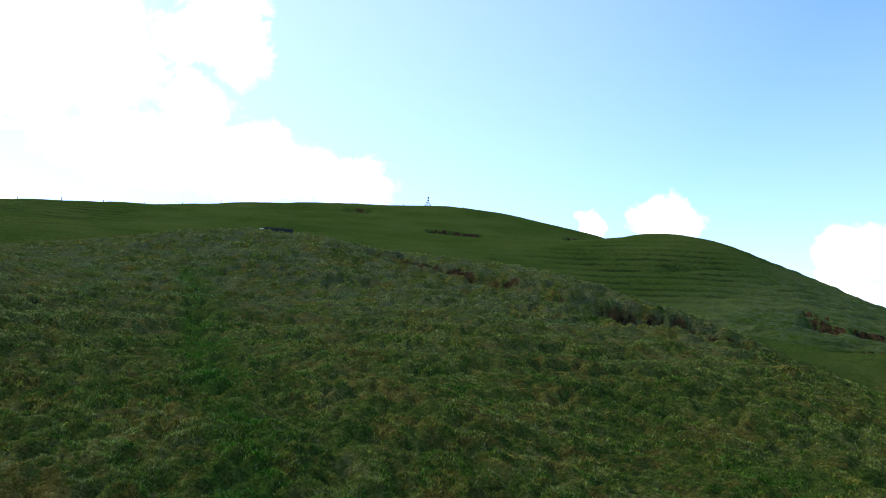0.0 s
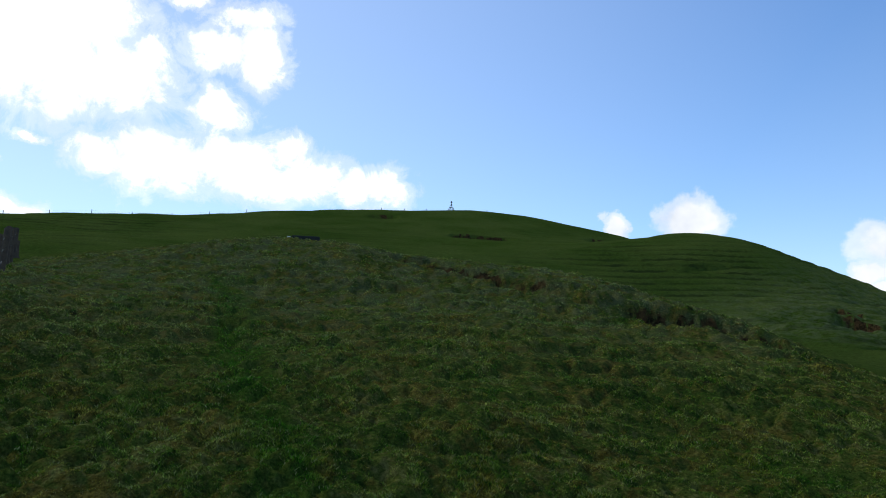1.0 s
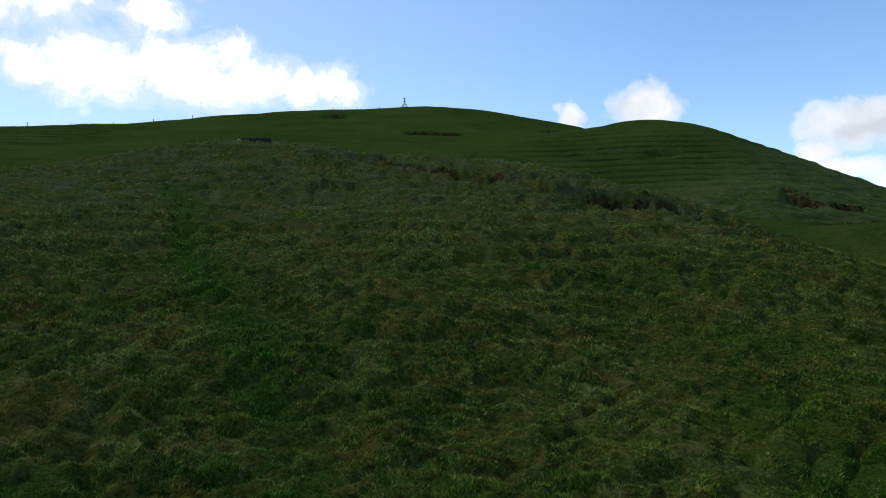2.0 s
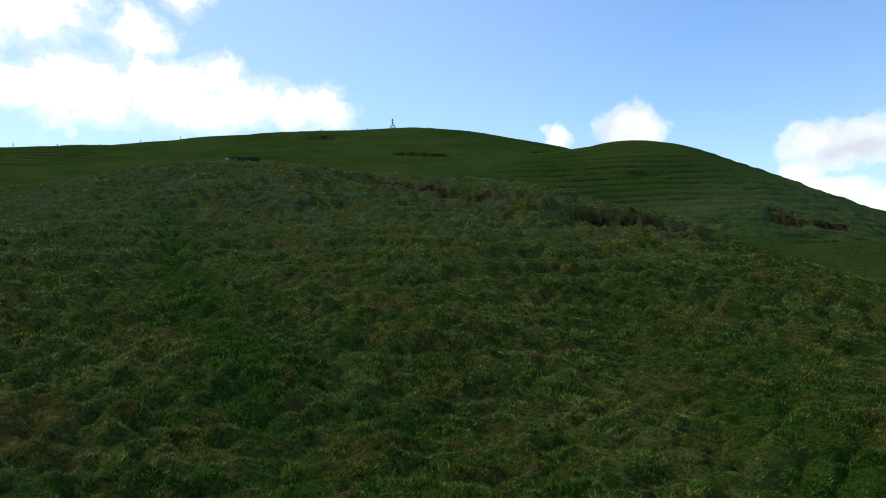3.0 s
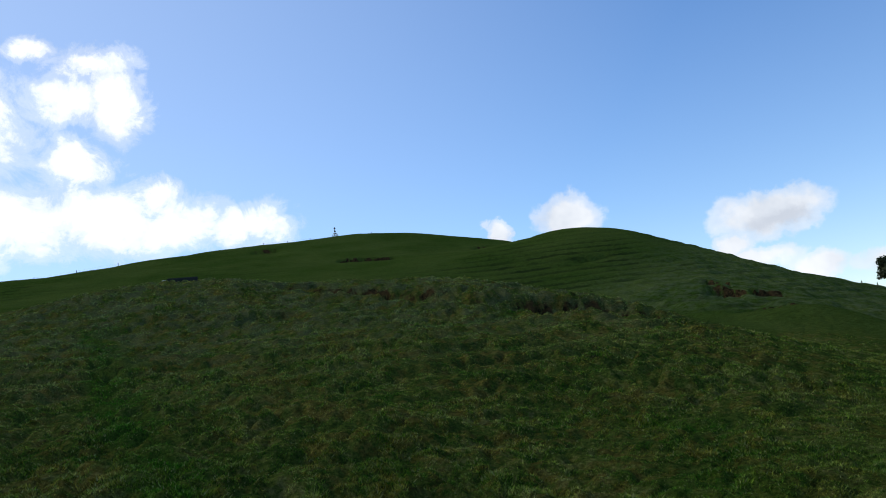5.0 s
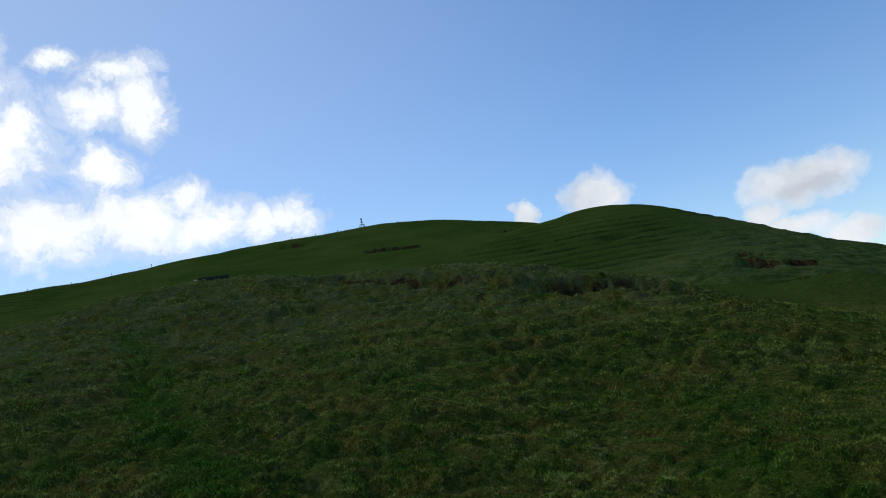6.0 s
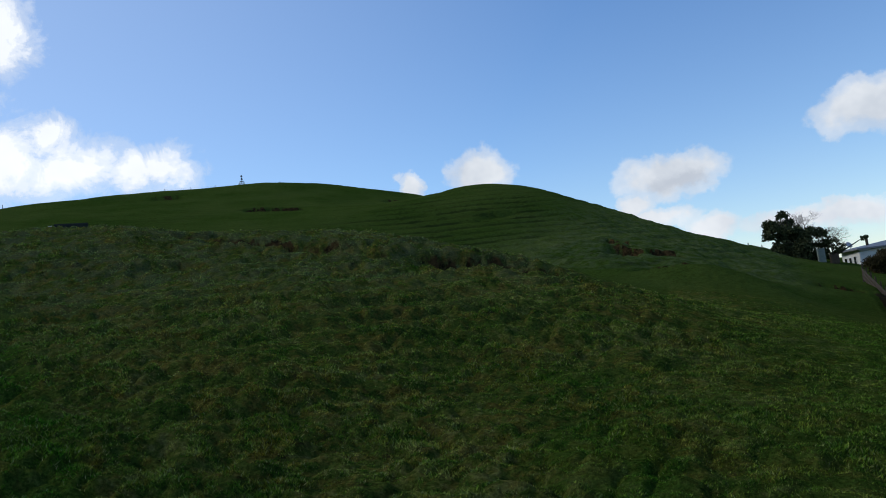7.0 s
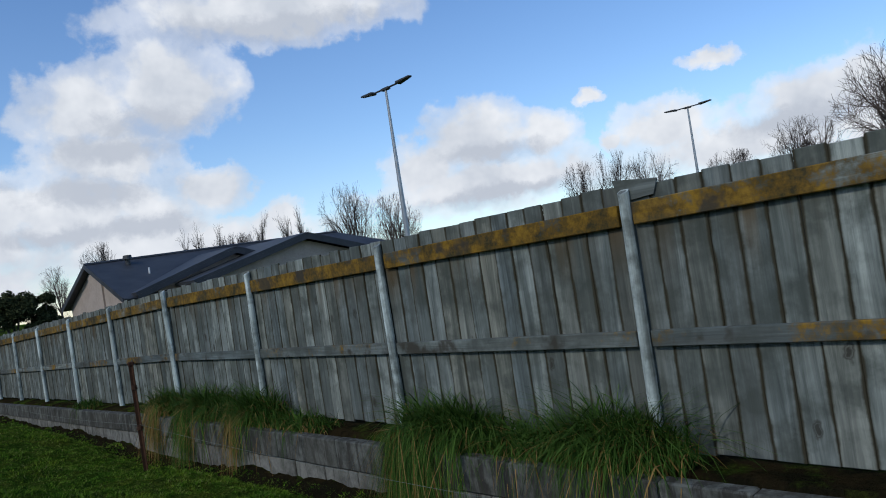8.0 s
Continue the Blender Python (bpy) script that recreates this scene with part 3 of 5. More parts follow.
# slips and bare banks: x, y, half length, half width, turn of the long axis (degrees), depth, soil
SLIPS = [
    (-14.6, 17.5, 2.2, 0.60, 4, 0.28, 0.72), (-12.2, 17.5, 1.5, 0.50, -6, 0.22, 0.62), (-10.1, 17.0, 1.1, 0.40, -14, 0.16, 0.5), (-17.2, 18.0, 0.9, 0.35, 25, 0.30, 0.55), (-18.0, 16.5, 0.8, 0.35, 45, 0.30, 0.6), (-7.6, 17.7, 1.7, 0.80, 20, 0.58, 0.72), (-5.7, 18.1, 1.1, 0.45, 12, 0.34, 0.6),
    (-10.6, 15.8, 1.0, 0.30, -25, 0.22, 0.5), (-9.0, 14.9, 0.5, 0.22, 10, 0.16, 0.5), (-13.9, 13.3, 0.75, 0.30, 32, 0.24, 0.5),
    (-6.1, 5.0, 0.15, 0.09, 50, 0.08, 0.45), (-5.4, 4.7, 0.20, 0.10, 45, 0.10, 0.5), (-4.6, 5.6, 0.14, 0.08, 40, 0.06, 0.4), (-3.1, 4.6, 0.15, 0.08, 30, 0.06, 0.4),
    (-4.1, 15.5, 0.9, 0.30, 20, 0.16, 0.4), (-2.9, 14.2, 0.7, 0.25, 15, 0.12, 0.4),
    # a narrow dark strip beside the trough, cut shallow
    (-22.0, 17.6, 1.1, 0.22, 52, 0.10, 0.8),
    (-68.3, 86.2, 4.2, 1.7, 38, 1.8, 1.4), (-97.2, 92.9, 2.4, 1.4, 46, 1.2, 1.3), (-60.5, 111.0, 2.2, 1.3, 29, 1.1, 1.2),
    (-12.9, 61.6, 1.6, 0.9, -42, 1.1, 1.3), (-11.2, 57.4, 1.5, 0.9, -30, 1.2, 1.35), (-8.3, 57.6, 1.2, 0.7, 0, 0.9, 1.25),
    (-6.3, 48.6, 2.0, 1.3, -8, 1.7, 1.45), (-3.9, 49.3, 1.1, 0.7, 0, 0.9, 1.25), (-1.2, 50.0, 1.0, 0.6, 0, 0.4, 0.7), (3.2, 56.0, 1.5, 0.8, -10, 0.8, 1.2),
    (-29.3, 77.0, 2.6, 0.9, 55, 0.55, 0.25),
]


def slips(x, y):
    """How deep the slips cut, and how bare they are: a steep earth face under an overhung lip, and a floor that runs out downhill."""
    cut, bare = np.zeros_like(x), np.zeros_like(x)
    for sx, sy, a, b, turn, depth, soil in SLIPS:
        reach = 2.0 * a + 3.2 * b
        at = np.nonzero((np.abs(x - sx) < reach) & (np.abs(y - sy) < reach))
        px, py = x[at], y[at]
        c, s = math.cos(radians(turn)), math.sin(radians(turn))
        u, v = ((px - sx) * c + (py - sy) * s) / a, (-(px - sx) * s + (py - sy) * c) / b
        u = u + 0.22 * wave(px, py, 0.35 * a, sx)
        v = v + 0.34 * wave(px, py, 0.28 * a, sy) + 0.22 * wave(px, py, 0.10 * a, sx) + 0.25 * u * u
        ends = np.exp(-u ** 4)
        floor = smooth(1.0, 0.62, v) * smooth(-2.6, 0.4, v)
        cut[at] = cut[at] - depth * ends * floor + 0.06 * depth * ends * np.exp(-((v - 1.25) / 0.35) ** 2)
        bare[at] = np.maximum(bare[at], soil * ends * np.maximum(np.exp(-((v - 0.78) / 0.30) ** 2), 0.45 * smooth(-1.1, 0.2, v) * smooth(1.0, 0.7, v)))
    return cut, bare


def terrace(x, y, z):
    """Sheep tracks: the step's offset in height, and where its riser is."""
    phase = z / 0.95 + 0.30 * wave(x, y, 18.0, 6.0) + 0.12 * wave(x, y, 5.0, 7.0)
    tread = phase - np.floor(phase)
    worn = np.clip(0.50 + 0.85 * wave(x, y, 12.0, 8.0), 0, 1)
    step = np.where(tread < 0.76, 0.5 - tread / 0.76, (tread - 0.76) / 0.24 - 0.5)
    return step * worn, phase, worn


def steepness(x, y):
    r = np.hypot(x, y)
    return smooth(40, 55, r) * smooth(150, 120, r) * np.maximum(smooth(-56, -38, x) * smooth(0, -7, x) * smooth(106, 92, r), 0.7 * smooth(-62, -76, x) * smooth(80, 50, y))


def land(x, y, detail=True):
    x, y = np.asarray(x, float), np.asarray(y, float)
    r = np.hypot(x, y)
    z = sheet(x, y)
    away = smooth(190, 320, r)
    z = z * (1 - away) + (-4.0 + 5.0 * wave(x, y, 160.0, 2.0)) * away
    if detail:
        # lumps trodden by stock, tussocks, and sheep tracks that follow the contour on steep ground
        near = smooth(60, 25, r)
        z = z + near * (0.04 * wave(x, y, 1.1, 1.0) + tussocks(x, y)) * smooth(0.8, 3.0, r)
        z = z + 0.10 * wave(x, y, 4.0, 4.0) * smooth(3.0, 12.0, r) + 0.22 * wave(x, y, 11.0, 5.0) * smooth(30.0, 70.0, r)
        steep = steepness(x, y)
        z = z + steep * 0.46 * terrace(x, y, z)[0]
        flank = smooth(44, 54, r) * smooth(120, 100, r) * smooth(-28, -14, x) * smooth(3, -1, x)
        z = z + flank * (0.18 * wave(x, y, 1.7, 3.1) + 0.42 * (lattice(x, y, 1.9, 21) - 0.5) + 0.26 * (lattice(x, y, 0.8, 22) - 0.5))
        # the lobe of slumped turf below the scars
        z = z + 0.75 * np.exp(-((x + 4.2) / 2.6) ** 2 - ((y - 45.0) / 2.2) ** 2) + 0.35 * np.exp(-((x + 1.0) / 2.0) ** 2 - ((y - 44.0) / 1.8) ** 2)
        z = z + gully(x, y)
        # smaller steps trodden across the near slope
        tread = z / 0.34 + 0.5 * wave(x, y, 3.0, 9.0) + 0.25 * wave(x, y, 0.9, 2.5)
        tread = tread - np.floor(tread)
        z = z + 0.085 * smooth(7, 12, r) * smooth(34, 26, r) * smooth(-1.5, -5.0, x) * np.clip(0.5 + 0.8 * wave(x, y, 2.6, 3.3), 0, 1) * np.where(tread < 0.72, 0.5 - tread / 0.72, (tread - 0.72) / 0.28 - 0.5)
        z = z + slips(x, y)[0]
    # the gardens lie a step above the paddock, behind the retaining wall; a wet gutter runs along its foot
    side = x - fence_x(y)
    along = smooth(FENCE_END + 6, FENCE_END, y)
    gutter = np.exp(-((side + 0.75) / 0.28) ** 2) * along
    z = z - 0.16 * gutter
    up = smooth(-0.36, -0.30, side) * along
    garden = rail_z(np.clip(y, -30, 70)) - 0.80 - 0.012 * np.clip(side, 0, 40)
    garden = garden * smooth(45, 20, side) + np.minimum(z, -1.5) * smooth(20, 45, side)
    return z * (1 - up) + garden * up


def land_z(x, y):
    return float(land(np.array([x]), np.array([y]))[0])


# ---- helpers for meshes ----
def part(name, bm, mat, parent=None, label=""):
    me = bpy.data.meshes.new(name)
    bm.to_mesh(me)
    bm.free()
    me.materials.append(mat)
    ob = new(name, me)
    if parent is not None:
        ob.parent = parent
    if label:
        tagged(ob, label)
    return ob


def mesh_part(name, verts, faces, mat, parent=None, label="", smooth_faces=False):
    """One mesh from an array of points and an array of faces, all with the same number of corners."""
    verts, faces = np.asarray(verts, np.float32), np.asarray(faces, np.int32)
    me = bpy.data.meshes.new(name)
    me.vertices.add(len(verts))
    me.vertices.foreach_set("co", verts.ravel())
    k = faces.shape[1]
    me.loops.add(faces.size)
    me.loops.foreach_set("vertex_index", faces.ravel())
    me.polygons.add(len(faces))
    me.polygons.foreach_set("loop_start", np.arange(0, faces.size, k, dtype=np.int32))
    me.polygons.foreach_set("use_smooth", np.full(len(faces), smooth_faces))
    me.update(calc_edges=True)
    me.materials.append(mat)
    ob = new(name, me)
    if parent is not None:
        ob.parent = parent
    if label:
        tagged(ob, label)
    return ob


def thing(name, at, label, category, group="", kind="", turn=0.0):
    ob = new(name)
    ob.empty_display_size = 0.2
    ob.matrix_basis = pose(*at, 0, 0, turn)
    return tagged(ob, label, category, group, kind)


def box(bm, size, at=(0, 0, 0), turn=(0, 0, 0), bevel=0.0):
    m = pose(*at, *turn) @ Matrix.Diagonal((*size, 1))
    made = bmesh.ops.create_cube(bm, size=1.0, matrix=m)["verts"]
    if bevel:
        edges = list({e for v in made for e in v.link_edges})
        bmesh.ops.bevel(bm, geom=edges, offset=bevel, segments=1, affect="EDGES")
    return bm


def rod(bm, a, b, r0, r1=None, sides=8):
    a, b = Vector(a), Vector(b)
    way = b - a
    m = Matrix.Translation((a + b) / 2) @ way.to_track_quat("Z", "Y").to_matrix().to_4x4()
    bmesh.ops.create_cone(bm, cap_ends=True, segments=sides, radius1=r0, radius2=r0 if r1 is None else r1, depth=way.length, matrix=m)
    return bm


def slab(bm, points, thick):
    """A flat plate with the given outline (3D corners in order), thickened against its normal."""
    top = [bm.verts.new(p) for p in points]
    n = (Vector(points[1]) - Vector(points[0])).cross(Vector(points[2]) - Vector(points[1])).normalized() * thick
    low = [bm.verts.new(Vector(p) - n) for p in points]
    bm.faces.new(top)
    bm.faces.new(low[::-1])
    for k in range(len(points)):
        j = (k + 1) % len(points)
        bm.faces.new((top[k], low[k], low[j], top[j]))
    return bm


# ---- the ground, one sheet to the horizon, finest where the walk looks at it ----
def ground_sheet():
    radii, r = [0.0], 0.5
    while r < 3200:
        radii.append(r)
        r *= 1.0075 if r < 26 else 1.011 if r < 42 else 1.0062 if r < 112 else 1.009 if r < 165 else 1.06
    radii = np.r_[0.002, 0.12, 0.3, radii[1:]]
    turns = np.unique(np.r_[np.arange(-82, 22, 0.2), np.arange(22, 80, 0.6), np.arange(80, 278, 3.0)])
    rr, tt = np.meshgrid(radii, np.radians(turns), indexing="ij")
    x, y = rr * np.sin(tt), rr * np.cos(tt)
    # rows of points follow the retaining wall, so that the step behind it is clean
    z = land(x.ravel(), y.ravel())
    n, m = x.shape
    pts = np.c_[x.ravel(), y.ravel(), z]
    pts = np.r_[pts, [[0, 0, land_z(0, 0)]]]
    i, j = np.meshgrid(np.arange(n - 1), np.arange(m), indexing="ij")
    jn = (j + 1) % m
    faces = np.stack([i * m + j, i * m + jn, (i + 1) * m + jn, (i + 1) * m + j], -1).reshape(-1, 4)[:, ::-1]
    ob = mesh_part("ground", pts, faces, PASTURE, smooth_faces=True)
    bare = slips(pts[:, 0], pts[:, 1])[1]
    side = pts[:, 0] - fence_x(pts[:, 1])
    gut = np.exp(-((side + 0.66) / 0.26) ** 4) * smooth(FENCE_END + 4, FENCE_END, pts[:, 1]) * 0.85
    ledge = smooth(-0.42, -0.36, side) * smooth(0.6, 0.3, side) * 0.6 * smooth(FENCE_END + 4, FENCE_END, pts[:, 1])
    smooth_z = sheet(pts[:, 0], pts[:, 1])
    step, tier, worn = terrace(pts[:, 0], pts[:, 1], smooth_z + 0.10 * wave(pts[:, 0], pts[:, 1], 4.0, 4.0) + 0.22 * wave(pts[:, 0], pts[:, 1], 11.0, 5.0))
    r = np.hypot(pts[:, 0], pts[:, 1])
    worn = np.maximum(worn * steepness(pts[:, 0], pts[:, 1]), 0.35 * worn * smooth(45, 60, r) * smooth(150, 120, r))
    soil = np.maximum(np.maximum(bare, gut), ledge)
    wet = np.clip(gut + ledge, 0, 1)
    dry, lush, dew_sheen = cover(pts[:, 0], pts[:, 1], smooth_z)
    for name, values in (("soil", soil), ("dry", dry), ("lush", lush), ("dew_sheen", dew_sheen), ("wet", wet), ("tier", tier), ("worn", worn)):
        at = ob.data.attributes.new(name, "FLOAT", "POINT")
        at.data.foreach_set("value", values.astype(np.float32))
    return tagged(ob, "green hillside pasture grazed short, with slips and sheep tracks", "ground", kind="structure")


ground_sheet()

# ---- the paling fence on its retaining wall ----
BAY, FIRST_POST = 2.78, 2.60
rng = np.random.default_rng(7)


def box_points(x0, x1, y0, y1, z0, z1):
    return np.array([(x, y, z) for x in (x0, x1) for y in (y0, y1) for z in (z0, z1)], float)


BOX_FACES = np.array([(0, 1, 3, 2), (4, 6, 7, 5), (0, 4, 5, 1), (2, 3, 7, 6), (0, 2, 6, 4), (1, 5, 7, 3)])


def paling_mesh(width, height, clip):
    """A sawn board 18 mm thick, softened edges, the top corners worn."""
    bm = bmesh.new()
    w, t = width / 2, 0.009
    outline = [(-w, 0), (w, 0), (w, height - clip), (w - clip * 0.7, height), (-w + clip * 0.5, height), (-w, height - clip * 0.6)]
    slab(bm, [(t, y, z) for y, z in outline], 2 * t)
    bmesh.ops.bevel(bm, geom=list(bm.edges), offset=0.005, segments=1, affect="EDGES")
    bmesh.ops.recalc_face_normals(bm, faces=bm.faces)
    me = bpy.data.meshes.new("paling")
    bm.to_mesh(me)
    bm.free()
    me.materials.append(PALING)
    return me


def fence_post(y, parent):
    bm = bmesh.new()
    h = 1.76 + float(rng.uniform(-0.02, 0.03))
    rod(bm, (0, 0, -0.25), (0, 0, h), 0.043, 0.039, 14)
    for v in bm.verts:
        if v.co.z > h - 0.05:
            v.co.z += v.co.x * 0.5
    ob = part("post", bm, POSTWOOD, parent)
    ob.matrix_basis = pose(fence_x(y) - 0.058, y, rail_z(y) - 0.76, float(rng.normal(0, 0.5)), float(rng.normal(0, 0.4)), 0)
    return ob


def rail(name, y0, y1, dz, tall, mat, parent):
    z0, z1 = float(rail_z(y0)) + dz, float(rail_z(y1)) + dz
    bm = bmesh.new()
    length = math.hypot(y1 - y0, z1 - z0) - 0.012
    box(bm, (0.045, length, tall), bevel=0.006)
    ob = part(name, bm, mat, parent)
    ym = (y0 + y1) / 2
    ob.matrix_basis = pose(fence_x(ym) - 0.035, ym, (z0 + z1) / 2 + float(rng.normal(0, 0.006)), math.degrees(math.atan2(z1 - z0, y1 - y0)), 0, -math.degrees(0.02))
    return ob


def paling_fence():
    fence = thing("paling_fence", (0, 0, 0), "weathered grey timber paling fence with orange lichen on its rail", "fence")
    boards = [paling_mesh(w, h, c) for w, h, c in ((0.1845, 1.805, 0.008), (0.185, 1.812, 0.011), (0.1840, 1.80, 0.006), (0.1848, 1.808, 0.017), (0.1842, 1.815, 0.006))]
    far_pts, far_faces, count = [], [], 0
    first, last = -2, int((FENCE_END - FIRST_POST) / BAY)
    for i in range(first, last + 1):
        y0 = FIRST_POST + BAY * i
        fence_post(y0, fence)
        if i == last:
            break
        y1 = y0 + BAY
        rail("top_rail", y0 + 0.05, y1 - 0.05, 0.85, 0.15, MOSSY, fence)
        rail("middle_rail", y0 + 0.05, y1 - 0.05, 0.0, 0.11, RAIL, fence)
        step = float(rng.uniform(-0.02, 0.02))
        n = 15
        for k in range(n):
            y = y0 + (k + 0.5) * BAY / n
            z = float(rail_z(y)) - 0.77 + step + float(rng.normal(0, 0.008))
            if y < 50 and count < 300:
                ob = new("paling", boards[int(rng.integers(5))])
                ob.parent = fence
                ob.matrix_basis = pose(float(fence_x(y)) + 0.005 * (k % 2) + float(rng.uniform(-0.001, 0.001)), y, z, float(rng.normal(0, 0.06)), 0, float(rng.normal(0, 1.2)))
                count += 1
            else:
                x = float(fence_x(y))
                far_faces.append(BOX_FACES + 8 * len(far_pts))
                far_pts.append(box_points(x - 0.009, x + 0.009, y - 0.0915, y + 0.0915, z, z + 1.8))
    if far_pts:
        tagged(mesh_part("far_palings", np.concatenate(far_pts), np.concatenate(far_faces), FARPALING, fence), kind="stuff")
    # a scrap of grey board nailed over the post beside the tussock
    bm = bmesh.new()
    slab(bm, [(0, -0.24, 0.07), (0, 0.10, 0.11), (0, 0.06, -0.05), (0, -0.20, -0.03)], 0.015)
    cap = part("cap_board", bm, RAIL, fence, "dark grey offcut board nailed over a post")
    cap.matrix_basis = pose(float(fence_x(FIRST_POST)) - 0.03, FIRST_POST - 0.02, float(rail_z(FIRST_POST)) + 0.985)
    return fence


def retaining_wall():
    wall = thing("retaining_wall", (0, 0, 0), "low retaining wall of stained grey concrete blocks in two courses", "retaining wall", kind="structure")
    y, k = -6.0, 0
    for course in range(3):
        y = -6.0 - 0.3 * course
        while y < FENCE_END:
            length = 4.8 if course == 2 else 0.6 if y < 36 else 1.2
            ym = y + length / 2
            bm = bmesh.new()
            box(bm, (0.12, length - 0.008, 0.285), bevel=0.012)
            ob = part("block", bm, BLOCK if course == 0 else PALEBLOCK, wall)
            slope = math.degrees(math.atan2(float(rail_z(y + length) - rail_z(y)), length))
            ob.matrix_basis = pose(float(fence_x(ym)) - 0.40 - 0.03 * (1 - course) + float(rng.normal(0, 0.004)), ym, float(rail_z(ym)) - 0.95 - 0.295 * course, slope, float(rng.normal(0, 0.7)), -1.15 + float(rng.normal(0, 0.4)))
            y += length
    return wall


paling_fence()
retaining_wall()


# ---- the old wire fence on rusty standards, in front of the wall ----
def wire_fence():
    fence = thing("wire_fence", (0, 0, 0), "old wire fence on rusty iron standards along the pasture's edge", "wire fence")
    spots = [(3.45, -1.6), (3.65, 8.67), (3.88, 18.99), (4.10, 29.3), (4.3, 39.6)]
    tops = []
    for x, y in spots:
        z = land_z(x, y)
        bm = bmesh.new()
        # a Y-section standard with a bulge of old wire tied to it
        for a in (90, 210, 330):
            box(bm, (0.032, 0.007, 1.75), (0.014 * math.cos(radians(a)), 0.014 * math.sin(radians(a)), 0.45), (0, 0, a))
        for h in (0.55, 1.02):
            bmesh.ops.create_cone(bm, cap_ends=True, segments=8, radius1=0.036, radius2=0.03, depth=0.05, matrix=pose(0, 0, h))
        box(bm, (0.05, 0.07, 0.05), (0, 0, 1.30), bevel=0.01)
        ob = part("standard", bm, RUST, fence)
        ob.matrix_basis = pose(x, y, z, float(rng.normal(0, 1)), 1.2, float(rng.uniform(0, 90)))
        tops.append((x, y, z))
    for h, sag in ((0.58, 0.10),):
        for (x0, y0, z0), (x1, y1, z1) in zip(tops, tops[1:]):
            bm = bmesh.new()
            last = None
            for k in range(13):
                t = k / 12
                p = Vector((x0 + (x1 - x0) * t, y0 + (y1 - y0) * t, z0 + (z1 - z0) * t + h - sag * 4 * t * (1 - t)))
                if last is not None:
                    rod(bm, last, p, 0.0013, sides=5)
                last = p
            part("wire", bm, WIRE, fence)
    return fence


wire_fence()

# ---- long grass hanging over the wall ----
def blade_strip(base, way, length, width, droop, levels=5):
    """Points of curved, tapering blades (arrays), each a strip of quads."""
    n = len(base)
    t = np.linspace(0, 1, levels)[None, :, None]
    side = np.stack([-way[:, 1], way[:, 0], np.zeros(n)], 1)
    up = np.array([0, 0, 1.0])[None, None]
    out = way[:, None, :] * length[:, None, None]
    mid = base[:, None, :] + out * (0.2 * t + 0.5 * t * t) + up * length[:, None, None] * (0.95 * t - droop[:, None, None] * t * t)
    half = side[:, None, :] * (width[:, None, None] * (1 - 0.92 * t ** 1.5)) / 2
    pts = np.stack([mid - half, mid + half], 2).reshape(-1, 3)
    k = np.arange(levels - 1)
    one = np.stack([2 * k, 2 * k + 1, 2 * k + 3, 2 * k + 2], 1)
    faces = (one[None] + (np.arange(n) * 2 * levels)[:, None, None]).reshape(-1, 4)
    return pts, faces


def long_grass(y0, y1, count, tall, hang, dead, label):
    """A tussock rooted on the ledge from y0 to y1; some of it hangs down the wall's face."""
    ym = (y0 + y1) / 2
    base_z = float(rail_z(ym)) - 0.80
    tuft = thing("grass_tussock", (float(fence_x(ym)) - 0.2, ym, base_z), label, "grass", "tussocks on the wall")
    for name, n, mat, fall in (("foliage", int(2.2 * count * (1 - dead)), LONGGRASS, 1.0), ("dead_foliage", int(1.7 * count * dead), DEADGRASS, 1.5)):
        if n < 5:
            continue
        y = np.clip(rng.normal(0, (y1 - y0) / 4.8, n), (y0 - y1) / 2, (y1 - y0) / 2)
        x = rng.normal(-0.02, 0.09, n)
        base = np.stack([np.clip(x, -0.2, 0.15), y, np.full(n, -0.03)], 1)
        a = rng.uniform(0, 2 * np.pi, n)
        way = np.stack([np.cos(a) * 0.8 - 0.45, np.sin(a)], 1)
        way /= np.linalg.norm(way, axis=1)[:, None]
        lean = rng.uniform(0.3, 1.0, n)
        way3 = np.c_[way * lean[:, None], np.zeros(n)]
        length = 0.98 * tall * rng.uniform(0.5, 1.15, n)
        droop = rng.uniform(0.35, 1.05, n) * fall
        over = (rng.uniform(0, 1, n) < hang) & (np.abs(y - (y1 - y0) * 0.22) < (y1 - y0) * 0.5)
        way3[over] = np.c_[rng.uniform(-0.55, -0.30, over.sum()), rng.normal(0, 0.32, over.sum()), np.zeros(over.sum())]
        base[over, 0] = rng.uniform(-0.27, -0.10, over.sum())
        length[over] *= rng.uniform(0.8, 1.35, over.sum())
        droop[over] = rng.uniform(1.1, 2.0, over.sum())
        pts, faces = blade_strip(base, way3, length, rng.uniform(0.009, 0.023, n), droop)
        tagged(mesh_part(name, pts, faces, mat, tuft, "brown withered blades" if mat is DEADGRASS else ""), kind="stuff")
    return tuft


long_grass(10.3, 11.6, 1000, 0.80, 0.03, 0.40, "half-withered long grass tussock hanging over the wall")
long_grass(10.75, 11.1, 300, 0.92, 0.9, 0.75, "withered grass curtain hanging down the wall")
long_grass(8.7, 10.1, 1400, 0.88, 0.03, 0.20, "long green grass tussock hanging over the wall")
long_grass(9.6, 9.98, 480, 0.90, 0.9, 0.35, "curtain of long half-dead grass spilling down the wall")
long_grass(7.5, 8.5, 1050, 0.92, 0.02, 0.14, "tall green grass tussock on the wall's ledge")
long_grass(8.2, 8.42, 200, 0.80, 0.95, 0.7, "withered grass wisp hanging down the wall")
long_grass(6.4, 7.5, 420, 0.42, 0.05, 0.25, "short green grass on the wall's ledge")
